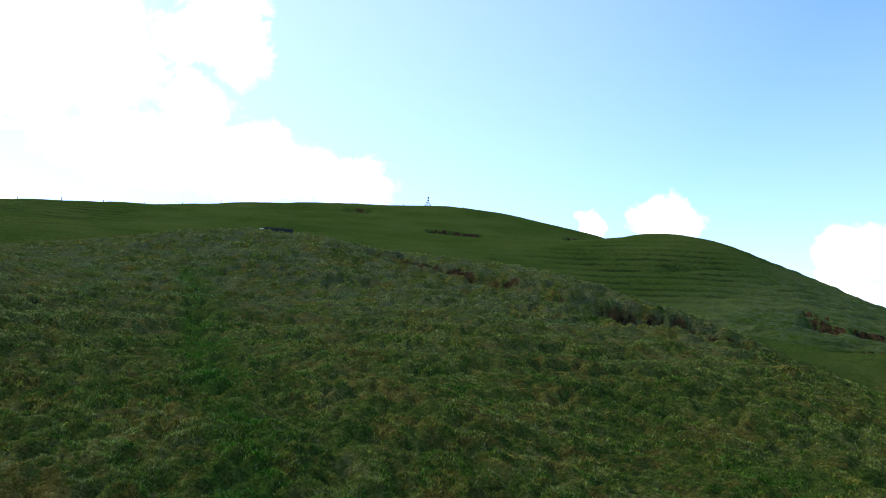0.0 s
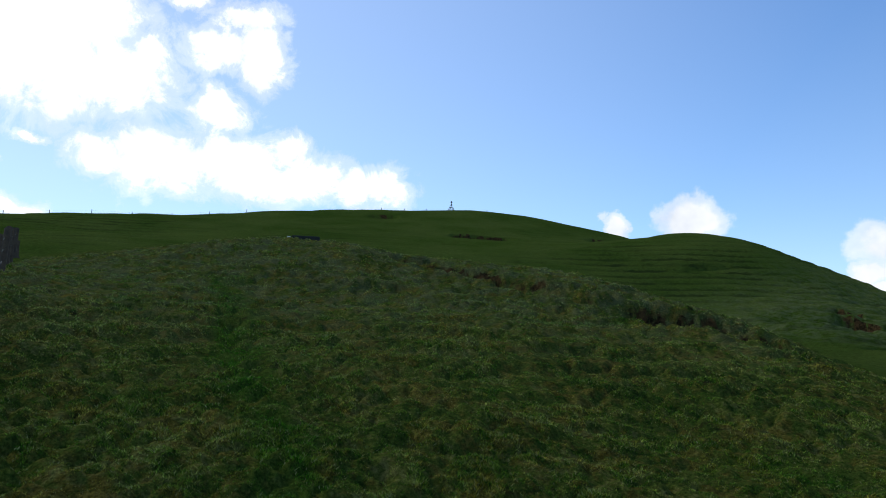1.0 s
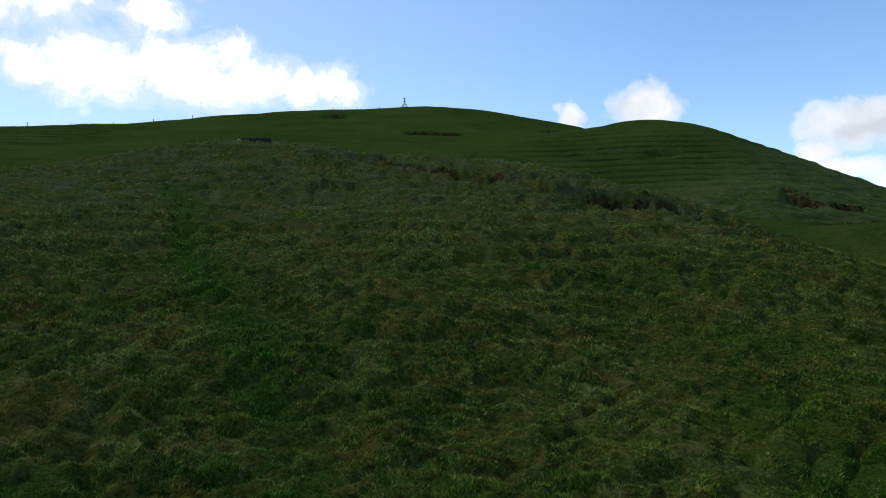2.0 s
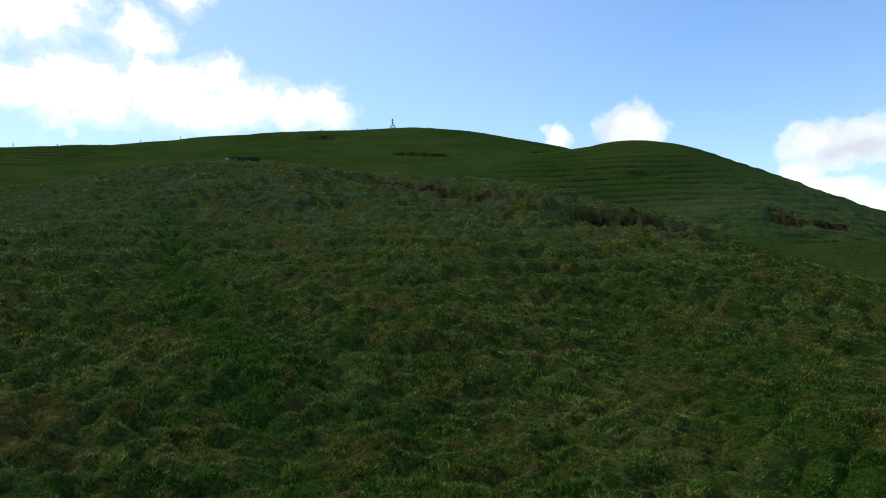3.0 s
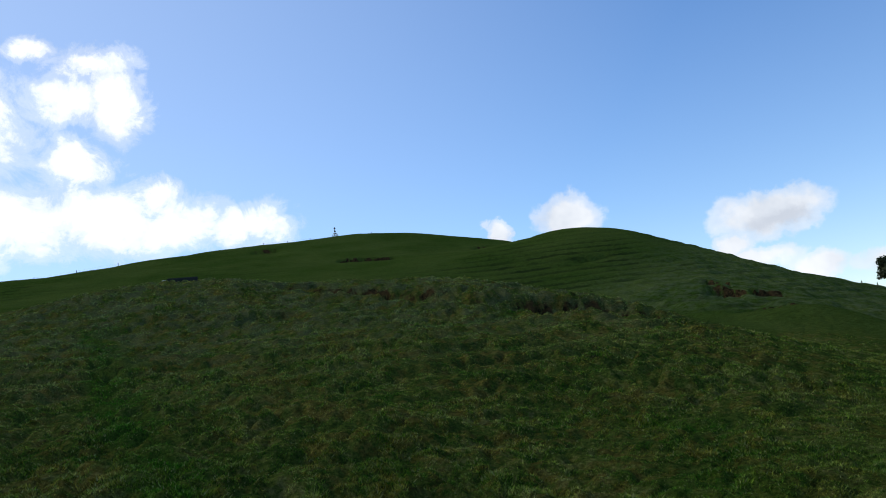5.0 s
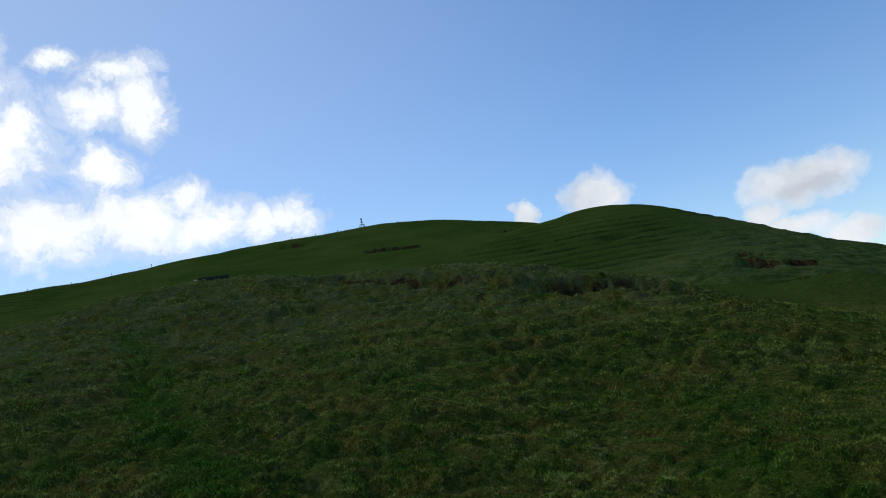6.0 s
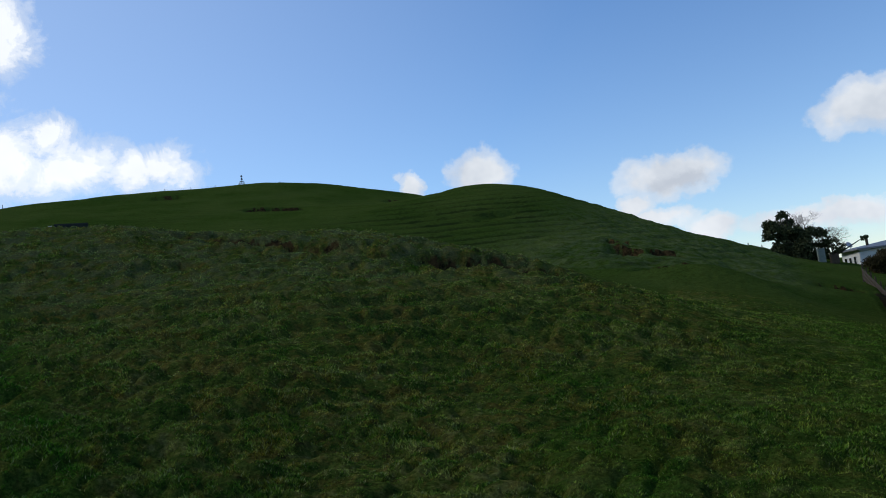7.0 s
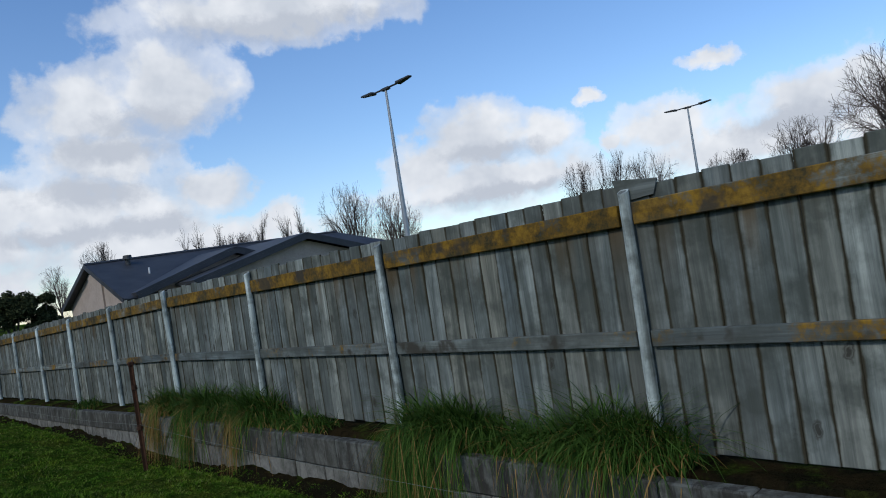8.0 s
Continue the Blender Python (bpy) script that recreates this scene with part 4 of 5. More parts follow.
long_grass(3.9, 5.1, 1650, 0.84, 0.10, 0.14, "dense green grass tussock spilling down the wall")
long_grass(4.55, 5.1, 1400, 0.95, 0.9, 0.2, "curtain of long green grass spilling down the wall")
long_grass(3.2, 4.0, 600, 0.55, 0.05, 0.2, "long green grass tussock on the wall's ledge")
long_grass(2.3, 3.4, 1300, 0.94, 0.08, 0.14, "tall green grass tussock on the wall's ledge")
long_grass(14.6, 15.6, 210, 0.46, 0.1, 0.1, "small green grass wisp on the wall's ledge")


# ---- the old fence that climbs to the white house beyond the paling fence ----
def climbing_fence():
    fence = thing("climbing_fence", (0, 0, 0), "old dark board fence climbing the bank beyond the paling fence", "fence")
    y0, n = FENCE_END - 0.6, 7
    for k in range(n):
        y = y0 + 2.3 * k
        x = float(fence_x(y0)) - 0.02 * (y - y0) - 0.2 * (k == 0)
        z = float(rail_z(y0)) - 0.75 + 0.155 * (y - y0)
        bm = bmesh.new()
        box(bm, (0.11, 0.11, 1.5), (x, y, z + 0.5), (0, 3, 0), bevel=0.008)
        part("post", bm, DARKPOST, fence)
        if k == n - 1:
            break
        for dz in (0.1, 0.45, 0.8):
            bm = bmesh.new()
            box(bm, (0.03, 2.34, 0.27), (x - 0.06, y + 1.15, z + dz + 0.18), (math.degrees(math.atan(0.155)), 0, 1), bevel=0.005)
            part("board", bm, DARKPOST, fence)
    return fence


climbing_fence()


# ---- wooden posts of the fence on the west side, and the posts on the ridges ----
def round_post(name, at, tall, r, mat, parent=None):
    bm = bmesh.new()
    rod(bm, (0, 0, -0.35), (0, 0, tall), r * 1.05, r * 0.95, 10)
    bmesh.ops.bevel(bm, geom=[e for e in bm.edges if all(v.co.z > tall - 0.01 for v in e.verts)], offset=r * 0.25, segments=2, affect="EDGES")
    ob = part(name, bm, mat, parent)
    ob.matrix_basis = pose(*at, float(rng.normal(0, 1.5)), float(rng.normal(0, 1.5)), float(rng.uniform(0, 360)))
    return ob


def post_fence(label, group_spots, tall, r, wires, mat):
    fence = thing("post_and_wire_fence", (0, 0, 0), label, "wire fence")
    spots = [(x, y, land_z(x, y)) for x, y in group_spots]
    for p in spots:
        round_post("post", p, tall + float(rng.normal(0, 0.04)), r, mat, fence)
    for h in wires:
        bm = bmesh.new()
        for a, b in zip(spots, spots[1:]):
            rod(bm, (a[0], a[1], a[2] + h), (b[0], b[1], b[2] + h), 0.004, sides=4)
        part("wire", bm, WIRE, fence)
    return fence


def polar(azimuth, dist):
    return dist * math.sin(radians(azimuth)), dist * math.cos(radians(azimuth))


post_fence("row of dark wooden posts with wire crossing the pasture", [(-14.6 - 2.75 * k, 4.05 + 0.93 * k) for k in range(-1, 9)], 1.12, 0.085, (0.3, 0.6, 0.9), DARKPOST)
post_fence("thin posts with wire on the western ridge", [polar(a, d) for a, d in ((-76.6, 129), (-73.7, 131), (-70.9, 133), (-68.2, 135.3), (-65.5, 138), (-62.7, 141.5), (-60.0, 143.5), (-57.2, 146))], 0.85, 0.055, (0.4, 0.7), DARKPOST)
post_fence("thin posts with wire beside the beacon on the summit", [polar(a, d) for a, d in ((-46.5, 154), (-44.6, 155.3), (-42.8, 156.8), (-39.6, 157.8), (-37.8, 156.4))], 0.85, 0.055, (0.4, 0.7), DARKPOST)
post_fence("thin posts with wire on the eastern shoulder", [polar(a, d) for a, d in ((-4.6, 112.5), (-3.4, 114.5), (-2.2, 116), (-1.3, 117))], 1.2, 0.08, (0.5, 0.9), DARKPOST)


# ---- survey beacon on the summit ----
def beacon():
    x, y = polar(-40.75, 157.6)
    z = land_z(x, y)
    b = thing("survey_beacon", (x, y, z), "white four-legged survey beacon with dark vanes on the summit", "beacon", turn=18)
    for k in range(4):
        a = radians(45 + 90 * k)
        bm = bmesh.new()
        rod(bm, (1.38 * math.cos(a), 1.38 * math.sin(a), -0.35), (0.34 * math.cos(a), 0.34 * math.sin(a), 1.45), 0.075, sides=6)
        part("leg", bm, WHITEPAINT, b)
    bm = bmesh.new()
    for k in range(4):
        a, c = radians(45 + 90 * k), radians(135 + 90 * k)
        rod(bm, (0.72 * math.cos(a), 0.72 * math.sin(a), 0.8), (0.72 * math.cos(c), 0.72 * math.sin(c), 0.8), 0.05, sides=6)
    part("brace", bm, WHITEPAINT, b)
    bm = bmesh.new()
    box(bm, (0.75, 0.75, 0.10), (0, 0, 1.38), bevel=0.02)
    part("platform", bm, WHITEPAINT, b)
    bm = bmesh.new()
    rod(bm, (0, 0, 1.4), (0, 0, 2.75), 0.06, sides=8)
    part("mast", bm, GALV, b)
    for h in (1.95, 2.6):
        bm = bmesh.new()
        bmesh.ops.create_cone(bm, cap_ends=True, segments=12, radius1=0.24, radius2=0.14, depth=0.34, matrix=pose(0, 0, h))
        part("vane", bm, LAMPHEAD, b, "dark vane")


beacon()


# ---- water trough on the knoll ----
def trough():
    x, y = -22.45, 17.15
    t = thing("water_trough", (x, y, land_z(x, y) + 0.03), "long dark water trough with a white end, on the knoll", "trough", turn=52)
    bm = bmesh.new()
    box(bm, (1.10, 0.50, 0.30), (0, 0, 0.08), bevel=0.03)
    top = [f for f in bm.faces if f.normal.z > 0.9]
    made = bmesh.ops.inset_region(bm, faces=top, thickness=0.05)
    for f in top:
        for v in f.verts:
            v.co.z -= 0.12
    part("basin", bm, TROUGH, t)
    bm = bmesh.new()
    box(bm, (0.16, 0.40, 0.24), (-0.65, 0, 0.06), bevel=0.03)
    part("float_cover", bm, WHITEPAINT, t, "white float cover")


trough()


# ---- street lamps beyond the fence ----
def street_lamp(x, y, top, arm, scale=1.0):
    z = land_z(x, y)
    lamp = thing("street_lamp", (x, y, z), "tall tapered galvanised lamp post with two flat dark heads", "street lamp", "lamps beyond the fence")
    bm = bmesh.new()
    rod(bm, (0, 0, 0), (0, 0, top - z), 0.125 * scale, 0.045 * scale, 16)
    bmesh.ops.create_cone(bm, cap_ends=True, segments=16, radius1=0.2, radius2=0.19, depth=0.04, matrix=pose(0, 0, 0.02))
    part("pole", bm, GALV, lamp)
    bm = bmesh.new()
    rod(bm, (0, -arm * 0.5, top - z + 0.02), (0, arm * 0.5, top - z + 0.02), 0.035 * scale, sides=8)
    box(bm, (0.16, 0.42, 0.10), (0, 0, top - z), bevel=0.02)
    part("arm", bm, LAMPHEAD, lamp)
    for s in (-1, 1):
        bm = bmesh.new()
        box(bm, (0.30, 0.72, 0.11), bevel=0.03)
        for v in bm.verts:
            if v.co.y * s > 0.1:
                v.co.x *= 0.6
                v.co.z *= 0.6
        ob = part("head", bm, LAMPHEAD, lamp)
        ob.matrix_basis = pose(0, s * (arm - 0.36), top - z + 0.05, s * 4, 0, 0)
    return lamp


street_lamp(17.7, 19.66, 8.0, 1.42)
street_lamp(39.3, 18.9, 7.95, 1.42)
street_lamp(46.4, 53.0, 5.6, 0.7, 0.7)


# ---- the cream house with a charcoal roof ----
def plate(name, points, thick, mat, parent, label=""):
    bm = bmesh.new()
    slab(bm, points, thick)
    bmesh.ops.recalc_face_normals(bm, faces=bm.faces)
    return part(name, bm, mat, parent, label)


def cream_house():
    h = thing("cream_house", (0, 0, 0), "single-storey cream house with charcoal gabled roof behind the fence", "house")
    g = -1.6
    # main roof: front, back, hipped east end
    r0, r1 = (12.2, 38.3, 3.92), (27.7, 38.3, 4.33)
    plate("roof", [(12.2, 33.5, 1.92), (33.2, 33.5, 1.98), r1, r0], 0.16, ROOF, h)
    plate("roof", [r0, r1, (33.2, 43.1, 1.98), (12.2, 43.1, 1.92)], 0.16, ROOF, h)
    plate("roof", [(33.2, 33.5, 1.98), (33.2, 43.1, 1.98), r1], 0.16, ROOF, h)
    # two gables towards the paddock
    for yf, yb, x0, xm, x1, ze, za in ((33.25, 37.6, 12.75, 17.9, 23.1, 1.95, 3.6), (31.5, 37.6, 14.75, 21.1, 27.4, 2.12, 3.82)):
        plate("roof", [(x0, yf, ze), (xm, yf, za), (xm, yb, za), (x0, yb, ze)][::-1], 0.16, ROOF, h)
        plate("roof", [(xm, yf, za), (x1, yf, ze), (x1, yb, ze), (xm, yb, za)][::-1], 0.16, ROOF, h)
        for xa, xb, zb, zc in ((x0, xm, ze, za), (xm, x1, za, ze)):
            plate("barge_board", [(xa, yf - 0.012, zb + 0.03), (xb, yf - 0.012, zc + 0.03), (xb, yf - 0.012, zc - 0.20), (xa, yf - 0.012, zb - 0.20)], 0.03, ROOF, h)
        plate("wall", [(x0 + 0.5, yf + 0.45, g), (x1 - 0.5, yf + 0.45, g), (x1 - 0.5, yf + 0.45, ze - 0.05), (xm, yf + 0.45, za - 0.2), (x0 + 0.5, yf + 0.45, ze - 0.05)], 0.2, CREAM, h)
        for x in (x0 + 0.5, x1 - 0.5):
            plate("wall", [(x, yf + 0.66, g), (x, yb - 0.1, g), (x, yb - 0.1, ze - 0.02), (x, yf + 0.66, ze - 0.02)], 0.2, CREAM, h)
        bm = bmesh.new()
        rod(bm, (xm, yf, za + 0.02), (xm, yb, za + 0.02), 0.09, sides=8)
        part("ridge_cap", bm, ROOF, h)
    # the west gable wall, with a flat pier
    plate("wall", [(12.75, 34.0, g), (12.75, 42.6, g), (12.75, 42.6, 1.95), (12.75, 38.3, 3.7), (12.75, 34.0, 1.95)], 0.2, CREAM, h)
    plate("pier", [(12.60, 37.0, g), (12.60, 38.9, g), (12.60, 38.9, 3.35), (12.60, 38.3, 3.55), (12.60, 37.0, 3.05)], 0.14, CREAM, h)
    for a, b in (((12.19, 33.5, 1.92), r0), (r0, (12.19, 43.1, 1.92))):
        plate("barge_board", [(12.17, a[1], a[2] + 0.03), (12.17, b[1], b[2] + 0.03), (12.17, b[1], b[2] - 0.22), (12.17, a[1], a[2] - 0.22)], 0.03, ROOF, h)
    plate("wall", [(13.0, 42.5, g), (32.5, 42.5, g), (32.5, 42.5, 1.9), (13.0, 42.5, 1.9)], 0.2, CREAM, h)
    plate("wall", [(32.5, 34.2, g), (32.5, 42.2, g), (32.5, 42.2, 1.9), (32.5, 34.2, 1.9)], 0.2, CREAM, h)
    plate("wall", [(27.2, 34.1, g), (32.2, 34.1, g), (32.2, 34.1, 1.9), (27.2, 34.1, 1.9)], 0.2, CREAM, h)
    bm = bmesh.new()
    rod(bm, r0, r1, 0.09, sides=8)
    part("ridge_cap", bm, ROOF, h)
    bm = bmesh.new()
    rod(bm, (12.2, 33.42, 1.86), (13.0, 33.42, 1.86), 0.06, sides=8)
    part("gutter", bm, ROOF, h)
    bm = bmesh.new()
    rod(bm, (14.1, 37.6, 3.5), (14.1, 37.6, 3.95), 0.13, sides=12)
    bmesh.ops.create_cone(bm, cap_ends=True, segments=14, radius1=0.24, radius2=0.20, depth=0.2, matrix=pose(14.1, 37.6, 4.05))
    part("roof_vent", bm, LAMPHEAD, h, "dark roof vent")
    bm = bmesh.new()
    rod(bm, (14.5, 36.0, 3.0), (14.5, 36.0, 3.32), 0.045, sides=8)
    part("vent_pipe", bm, WHITEPAINT, h, "white vent pipe")
    return h


cream_house()


# ---- the white house on the rise ----
def white_house():
    h = thing("white_house", (0, 0, 0), "white weatherboard house with a low grey roof on the rise", "house")
    x0, x1, y0, y1, g, e = 8.3, 16.5, 99.8, 106.5, 0.3, 3.75
    # its west wall is seen at a slant, turned a little
    w0, w1 = (6.7, 104.6), (8.3, 99.8)
    bm = bmesh.new()
    pts = [(w1[0], w1[1]), (x1, y0 + 0.6), (x1 + 0.6, y1), (w0[0] + 0.8, y1 + 0.6), (w0[0], w0[1])]
    low, top = [bm.verts.new((x, y, g)) for x, y in pts], [bm.verts.new((x, y, e)) for x, y in pts]
    for k in range(5):
        j = (k + 1) % 5
        bm.faces.new((low[k], low[j], top[j], top[k]))
    bm.faces.new(top)
    bmesh.ops.recalc_face_normals(bm, faces=bm.faces)
    part("wall", bm, WHITEPAINT, h)
    c = (12.0, 103.2, 4.55)
    out = [(8.1, 99.1), (17.2, 99.8), (17.8, 107.2), (6.9, 107.8), (5.9, 104.6)]
    bm = bmesh.new()
    rim, under, apex = [bm.verts.new((x, y, e + 0.08)) for x, y in out], [bm.verts.new((x, y, e - 0.1)) for x, y in out], bm.verts.new(c)
    for k in range(5):
        j = (k + 1) % 5
        bm.faces.new((rim[k], rim[j], apex))
        bm.faces.new((rim[k], under[k], under[j], rim[j]))
    bm.faces.new(under[::-1])
    bmesh.ops.recalc_face_normals(bm, faces=bm.faces)
    part("roof", bm, GREYROOF, h)
    way = Vector((w0[0] - w1[0], w0[1] - w1[1], 0)).normalized()
    turn = math.degrees(math.atan2(way.y, way.x))
    for d, tall, low_z in ((1.3, 1.25, 1.75), (2.6, 1.0, 1.9), (3.9, 0.9, 2.0)):
        p = Vector((*w1, 0)) + way * d
        frame_ob = part("window", box(bmesh.new(), (0.75, 0.14, tall), bevel=0.02), WHITEPAINT, h)
        frame_ob.matrix_basis = pose(p.x, p.y, low_z + tall / 2, 0, 0, turn)
        pane = part("pane", box(bmesh.new(), (0.60, 0.04, tall - 0.16)), GLASS, frame_ob)
        pane.matrix_basis = pose(0, 0.065, 0)
        pane2 = part("pane", box(bmesh.new(), (0.60, 0.04, tall - 0.16)), GLASS, frame_ob)
        pane2.matrix_basis = pose(0, -0.065, 0)
    bm = bmesh.new()
    box(bm, (1.5, 0.06, 1.1), (11.6, 100.08, 2.3), (0, 0, 4), bevel=0.01)
    part("window", bm, GLASS, h)
    bm = bmesh.new()
    rod(bm, (9.4, 101.2, 4.1), (9.4, 101.2, 5.1), 0.16, sides=10)
    part("chimney", bm, DARKPOST, h, "dark flue")
    bm = bmesh.new()
    bmesh.ops.create_cone(bm, cap_ends=True, segments=14, radius1=0.45, radius2=0.1, depth=0.22, matrix=pose(7.6, 102.0, 4.55, 60, 0, 40))
    rod(bm, (7.6, 102.0, 3.9), (7.6, 102.1, 4.5), 0.04, sides=6)
    part("satellite_dish", bm, GALV, h, "pale satellite dish")
    return h


white_house()


def cabinet(x, y, w, d, tall, mat, label, category, name):
    c = thing(name, (x, y, land_z(x, y) - 0.05), label, category, turn=8)
    part("body", box(bmesh.new(), (w, d, tall), (0, 0, tall / 2), bevel=0.03), mat, c)
    part("lid", box(bmesh.new(), (w + 0.08, d + 0.08, 0.06), (0, 0, tall + 0.03), bevel=0.015), mat, c)
    part("door", box(bmesh.new(), (w * 0.8, 0.03, tall * 0.8), (0, -d / 2 - 0.012, tall * 0.5), bevel=0.008), mat, c)
    return c


cabinet(3.9, 92.0, 0.75, 0.6, 1.55, BOXGREEN, "grey-green metal utility cabinet beside the dark tree", "utility cabinet", "utility_cabinet")
cabinet(5.2, 93.0, 0.9, 0.7, 1.1, DARKPOST, "dark timber bin store beside the white house", "bin store", "bin_store")


def garden_shed(x, y):
    z = land_z(x, y)
    s = thing("garden_shed", (x, y, z), "low white garden shed behind the fence", "shed")
    tall = 0.35 - z
    part("body", box(bmesh.new(), (4.4, 2.2, tall), (0, 0, tall / 2), bevel=0.04), WHITEPAINT, s)
    bm = bmesh.new()
    slab(bm, [(-2.4, -1.3, tall), (2.4, -1.3, tall + 0.03), (2.4, 0, tall + 0.42), (-2.4, 0, tall + 0.40)], 0.05)
    slab(bm, [(-2.4, 0, tall + 0.40), (2.4, 0, tall + 0.42), (2.4, 1.3, tall + 0.03), (-2.4, 1.3, tall)], 0.05)
    part("roof", bm, WHITEPAINT, s)


garden_shed(11.4, 55.5)

# ---- trees ----
def tubes(segments, sides=5):
    """One mesh's points and faces from tapered segments (a, b, ra, rb)."""
    a, b = np.array([s[0] for s in segments]), np.array([s[1] for s in segments])
    ra, rb = np.array([s[2] for s in segments]), np.array([s[3] for s in segments])
    way = b - a
    way /= np.linalg.norm(way, axis=1)[:, None] + 1e-9
    ref = np.where(np.abs(way[:, 2:3]) > 0.9, [[1.0, 0, 0]], [[0, 0, 1.0]])
    u = np.cross(way, ref)
    u /= np.linalg.norm(u, axis=1)[:, None]
    v = np.cross(way, u)
    ang = np.arange(sides) * 2 * np.pi / sides
    ring = u[:, None, :] * np.cos(ang)[None, :, None] + v[:, None, :] * np.sin(ang)[None, :, None]
    pts = np.concatenate([a[:, None] + ring * ra[:, None, None], b[:, None] + ring * rb[:, None, None]], 1).reshape(-1, 3)
    k = np.arange(sides)
    one = np.stack([k, (k + 1) % sides, (k + 1) % sides + sides, k + sides], 1)
    faces = (one[None] + (np.arange(len(a)) * 2 * sides)[:, None, None]).reshape(-1, 4)
    return pts, faces


def branches(r, start, way, length, radius, depth, spread, upright, out):
    """Grow a limb in three bent pieces; side limbs leave it at each joint."""
    p, d, n = np.array(start, float), np.array(way, float), 3
    for k in range(n):
        q = p + d * length / n
        r0, r1 = radius * (1 - 0.5 * k / n), radius * (1 - 0.5 * (k + 1) / n)
        out.append((p, q, r0, r1))
        for _ in range(2 if depth else 0):
            side = r.normal(0, 1, 3)
            side -= d * side.dot(d)
            side /= np.linalg.norm(side) + 1e-9
            a = spread * r.uniform(0.6, 1.25)
            w = d * math.cos(a) + side * math.sin(a) + np.array([0, 0, 0.05])
            branches(r, q, w / np.linalg.norm(w), length * r.uniform(0.42, 0.70), max(r1 * 0.55, 0.007), depth - 1, spread, upright, out)
        d = d + r.normal(0, 0.24, 3) + np.array([0, 0, upright])
        d /= np.linalg.norm(d)
        p = q


def bare_tree(x, y, top, width, seed, label, stems=1, narrow=False, fork=0.25, dense=2, thick=1.0):
    """A leafless tree: a tapering trunk that forks into limbs, and a crown of fine twigs. dense: main limbs over three."""
    r = np.random.default_rng(seed)
    z = land_z(x, y)
    tall = top - z
    t = thing("bare_tree", (x, y, z - 0.1), label, "tree", "bare winter trees")
    trunk, crown = [], []
    rad = 0.012 * tall + 0.02
    for s in range(stems):
        off = np.array([r.normal(0, 0.2), r.normal(0, 0.2), 0]) * (stems > 1)
        lean = np.array([r.normal(0, 0.06), r.normal(0, 0.06), 1.0])
        if stems > 1:
            a = 2 * np.pi * s / stems + r.uniform(0, 1)
            lean[:2] += 0.20 * np.array([math.cos(a), math.sin(a)])
        lean /= np.linalg.norm(lean)
        base, lift = tall * fork, tall * (0.30 if narrow else 0.10)
        knee = off + lean * base
        crook = knee + (lean + r.normal(0, 0.05, 3)) * lift
        trunk += [(off, knee, rad * 1.3, rad), (knee, crook, rad, rad * 0.6)]
        limbs = max(3, (dense + 4) - stems)
        for k in range(limbs):
            a = 2 * np.pi * (k + r.uniform(-0.3, 0.3)) / limbs
            tilt = 0.22 if narrow else r.uniform(0.30, 0.95)
            w = np.array([math.cos(a) * math.sin(tilt), math.sin(a) * math.sin(tilt), math.cos(tilt)])
            at = knee + (crook - knee) * r.uniform(0.0, 0.9)
            branches(r, at, w, tall * r.uniform(0.24, 0.33), rad * 0.5, 3, 0.38 if narrow else 0.75, 0.08 if narrow else 0.02, crown)
        branches(r, crook, lean, tall * (0.34 if narrow else 0.26), rad * 0.6, 3, 0.38 if narrow else 0.62, 0.04, crown)
    # fit the crown to its height and breadth
    c = np.array([s[1] for s in crown])
    high, wide = np.percentile(c[:, 2], 99.6), np.percentile(np.hypot(c[:, 0], c[:, 1]), 88)
    k = np.array([width / wide, width / wide, 1.06 * tall / high])
    trunk, crown = [[(a * k, b * k, ra * thick, rb * thick) for a, b, ra, rb in g] for g in (trunk, crown)]
    if not narrow:
        crown = [s for s in crown if math.hypot(s[1][0], s[1][1]) ** 3 / (1.25 * width) ** 3 + abs((s[1][2] / tall - 0.5) / 0.5) ** 3 < 1 + r.uniform(-0.12, 0.03)]
    mesh_part("trunk", *tubes(trunk, 8), BARK, t)
    mesh_part("crown", *tubes(crown, 3), TWIG, t, "bare brown twigs")
    return t


def leaf_cloud(r, centres, radii, count, size):
    """Many small leaf sprays, thicker towards the outside of uneven lumps."""
    centres, radii = np.array(centres, float), np.array(radii, float)
    pick = r.choice(len(centres), count, p=radii ** 2 / (radii ** 2).sum())
    d = r.normal(0, 1, (count, 3))
    d /= np.linalg.norm(d, axis=1)[:, None]
    d[:, 2] = np.where(d[:, 2] < -0.5, -d[:, 2] * 0.4, d[:, 2])
    p = centres[pick] + d * (radii[pick] * r.uniform(0.15, 1.08, count) ** 0.6)[:, None]
    u, w = r.normal(0, 1, (count, 3)), r.normal(0, 1, (count, 3))
    u /= np.linalg.norm(u, axis=1)[:, None]
    w -= u * (u * w).sum(1)[:, None]
    w /= np.linalg.norm(w, axis=1)[:, None]
    s = size * r.uniform(0.5, 1.3, count)[:, None]
    pts = np.stack([p - u * s, p - w * s * 0.45, p + u * s, p + w * s * 0.45], 1).reshape(-1, 3)
    return pts, np.arange(count * 4).reshape(-1, 4)


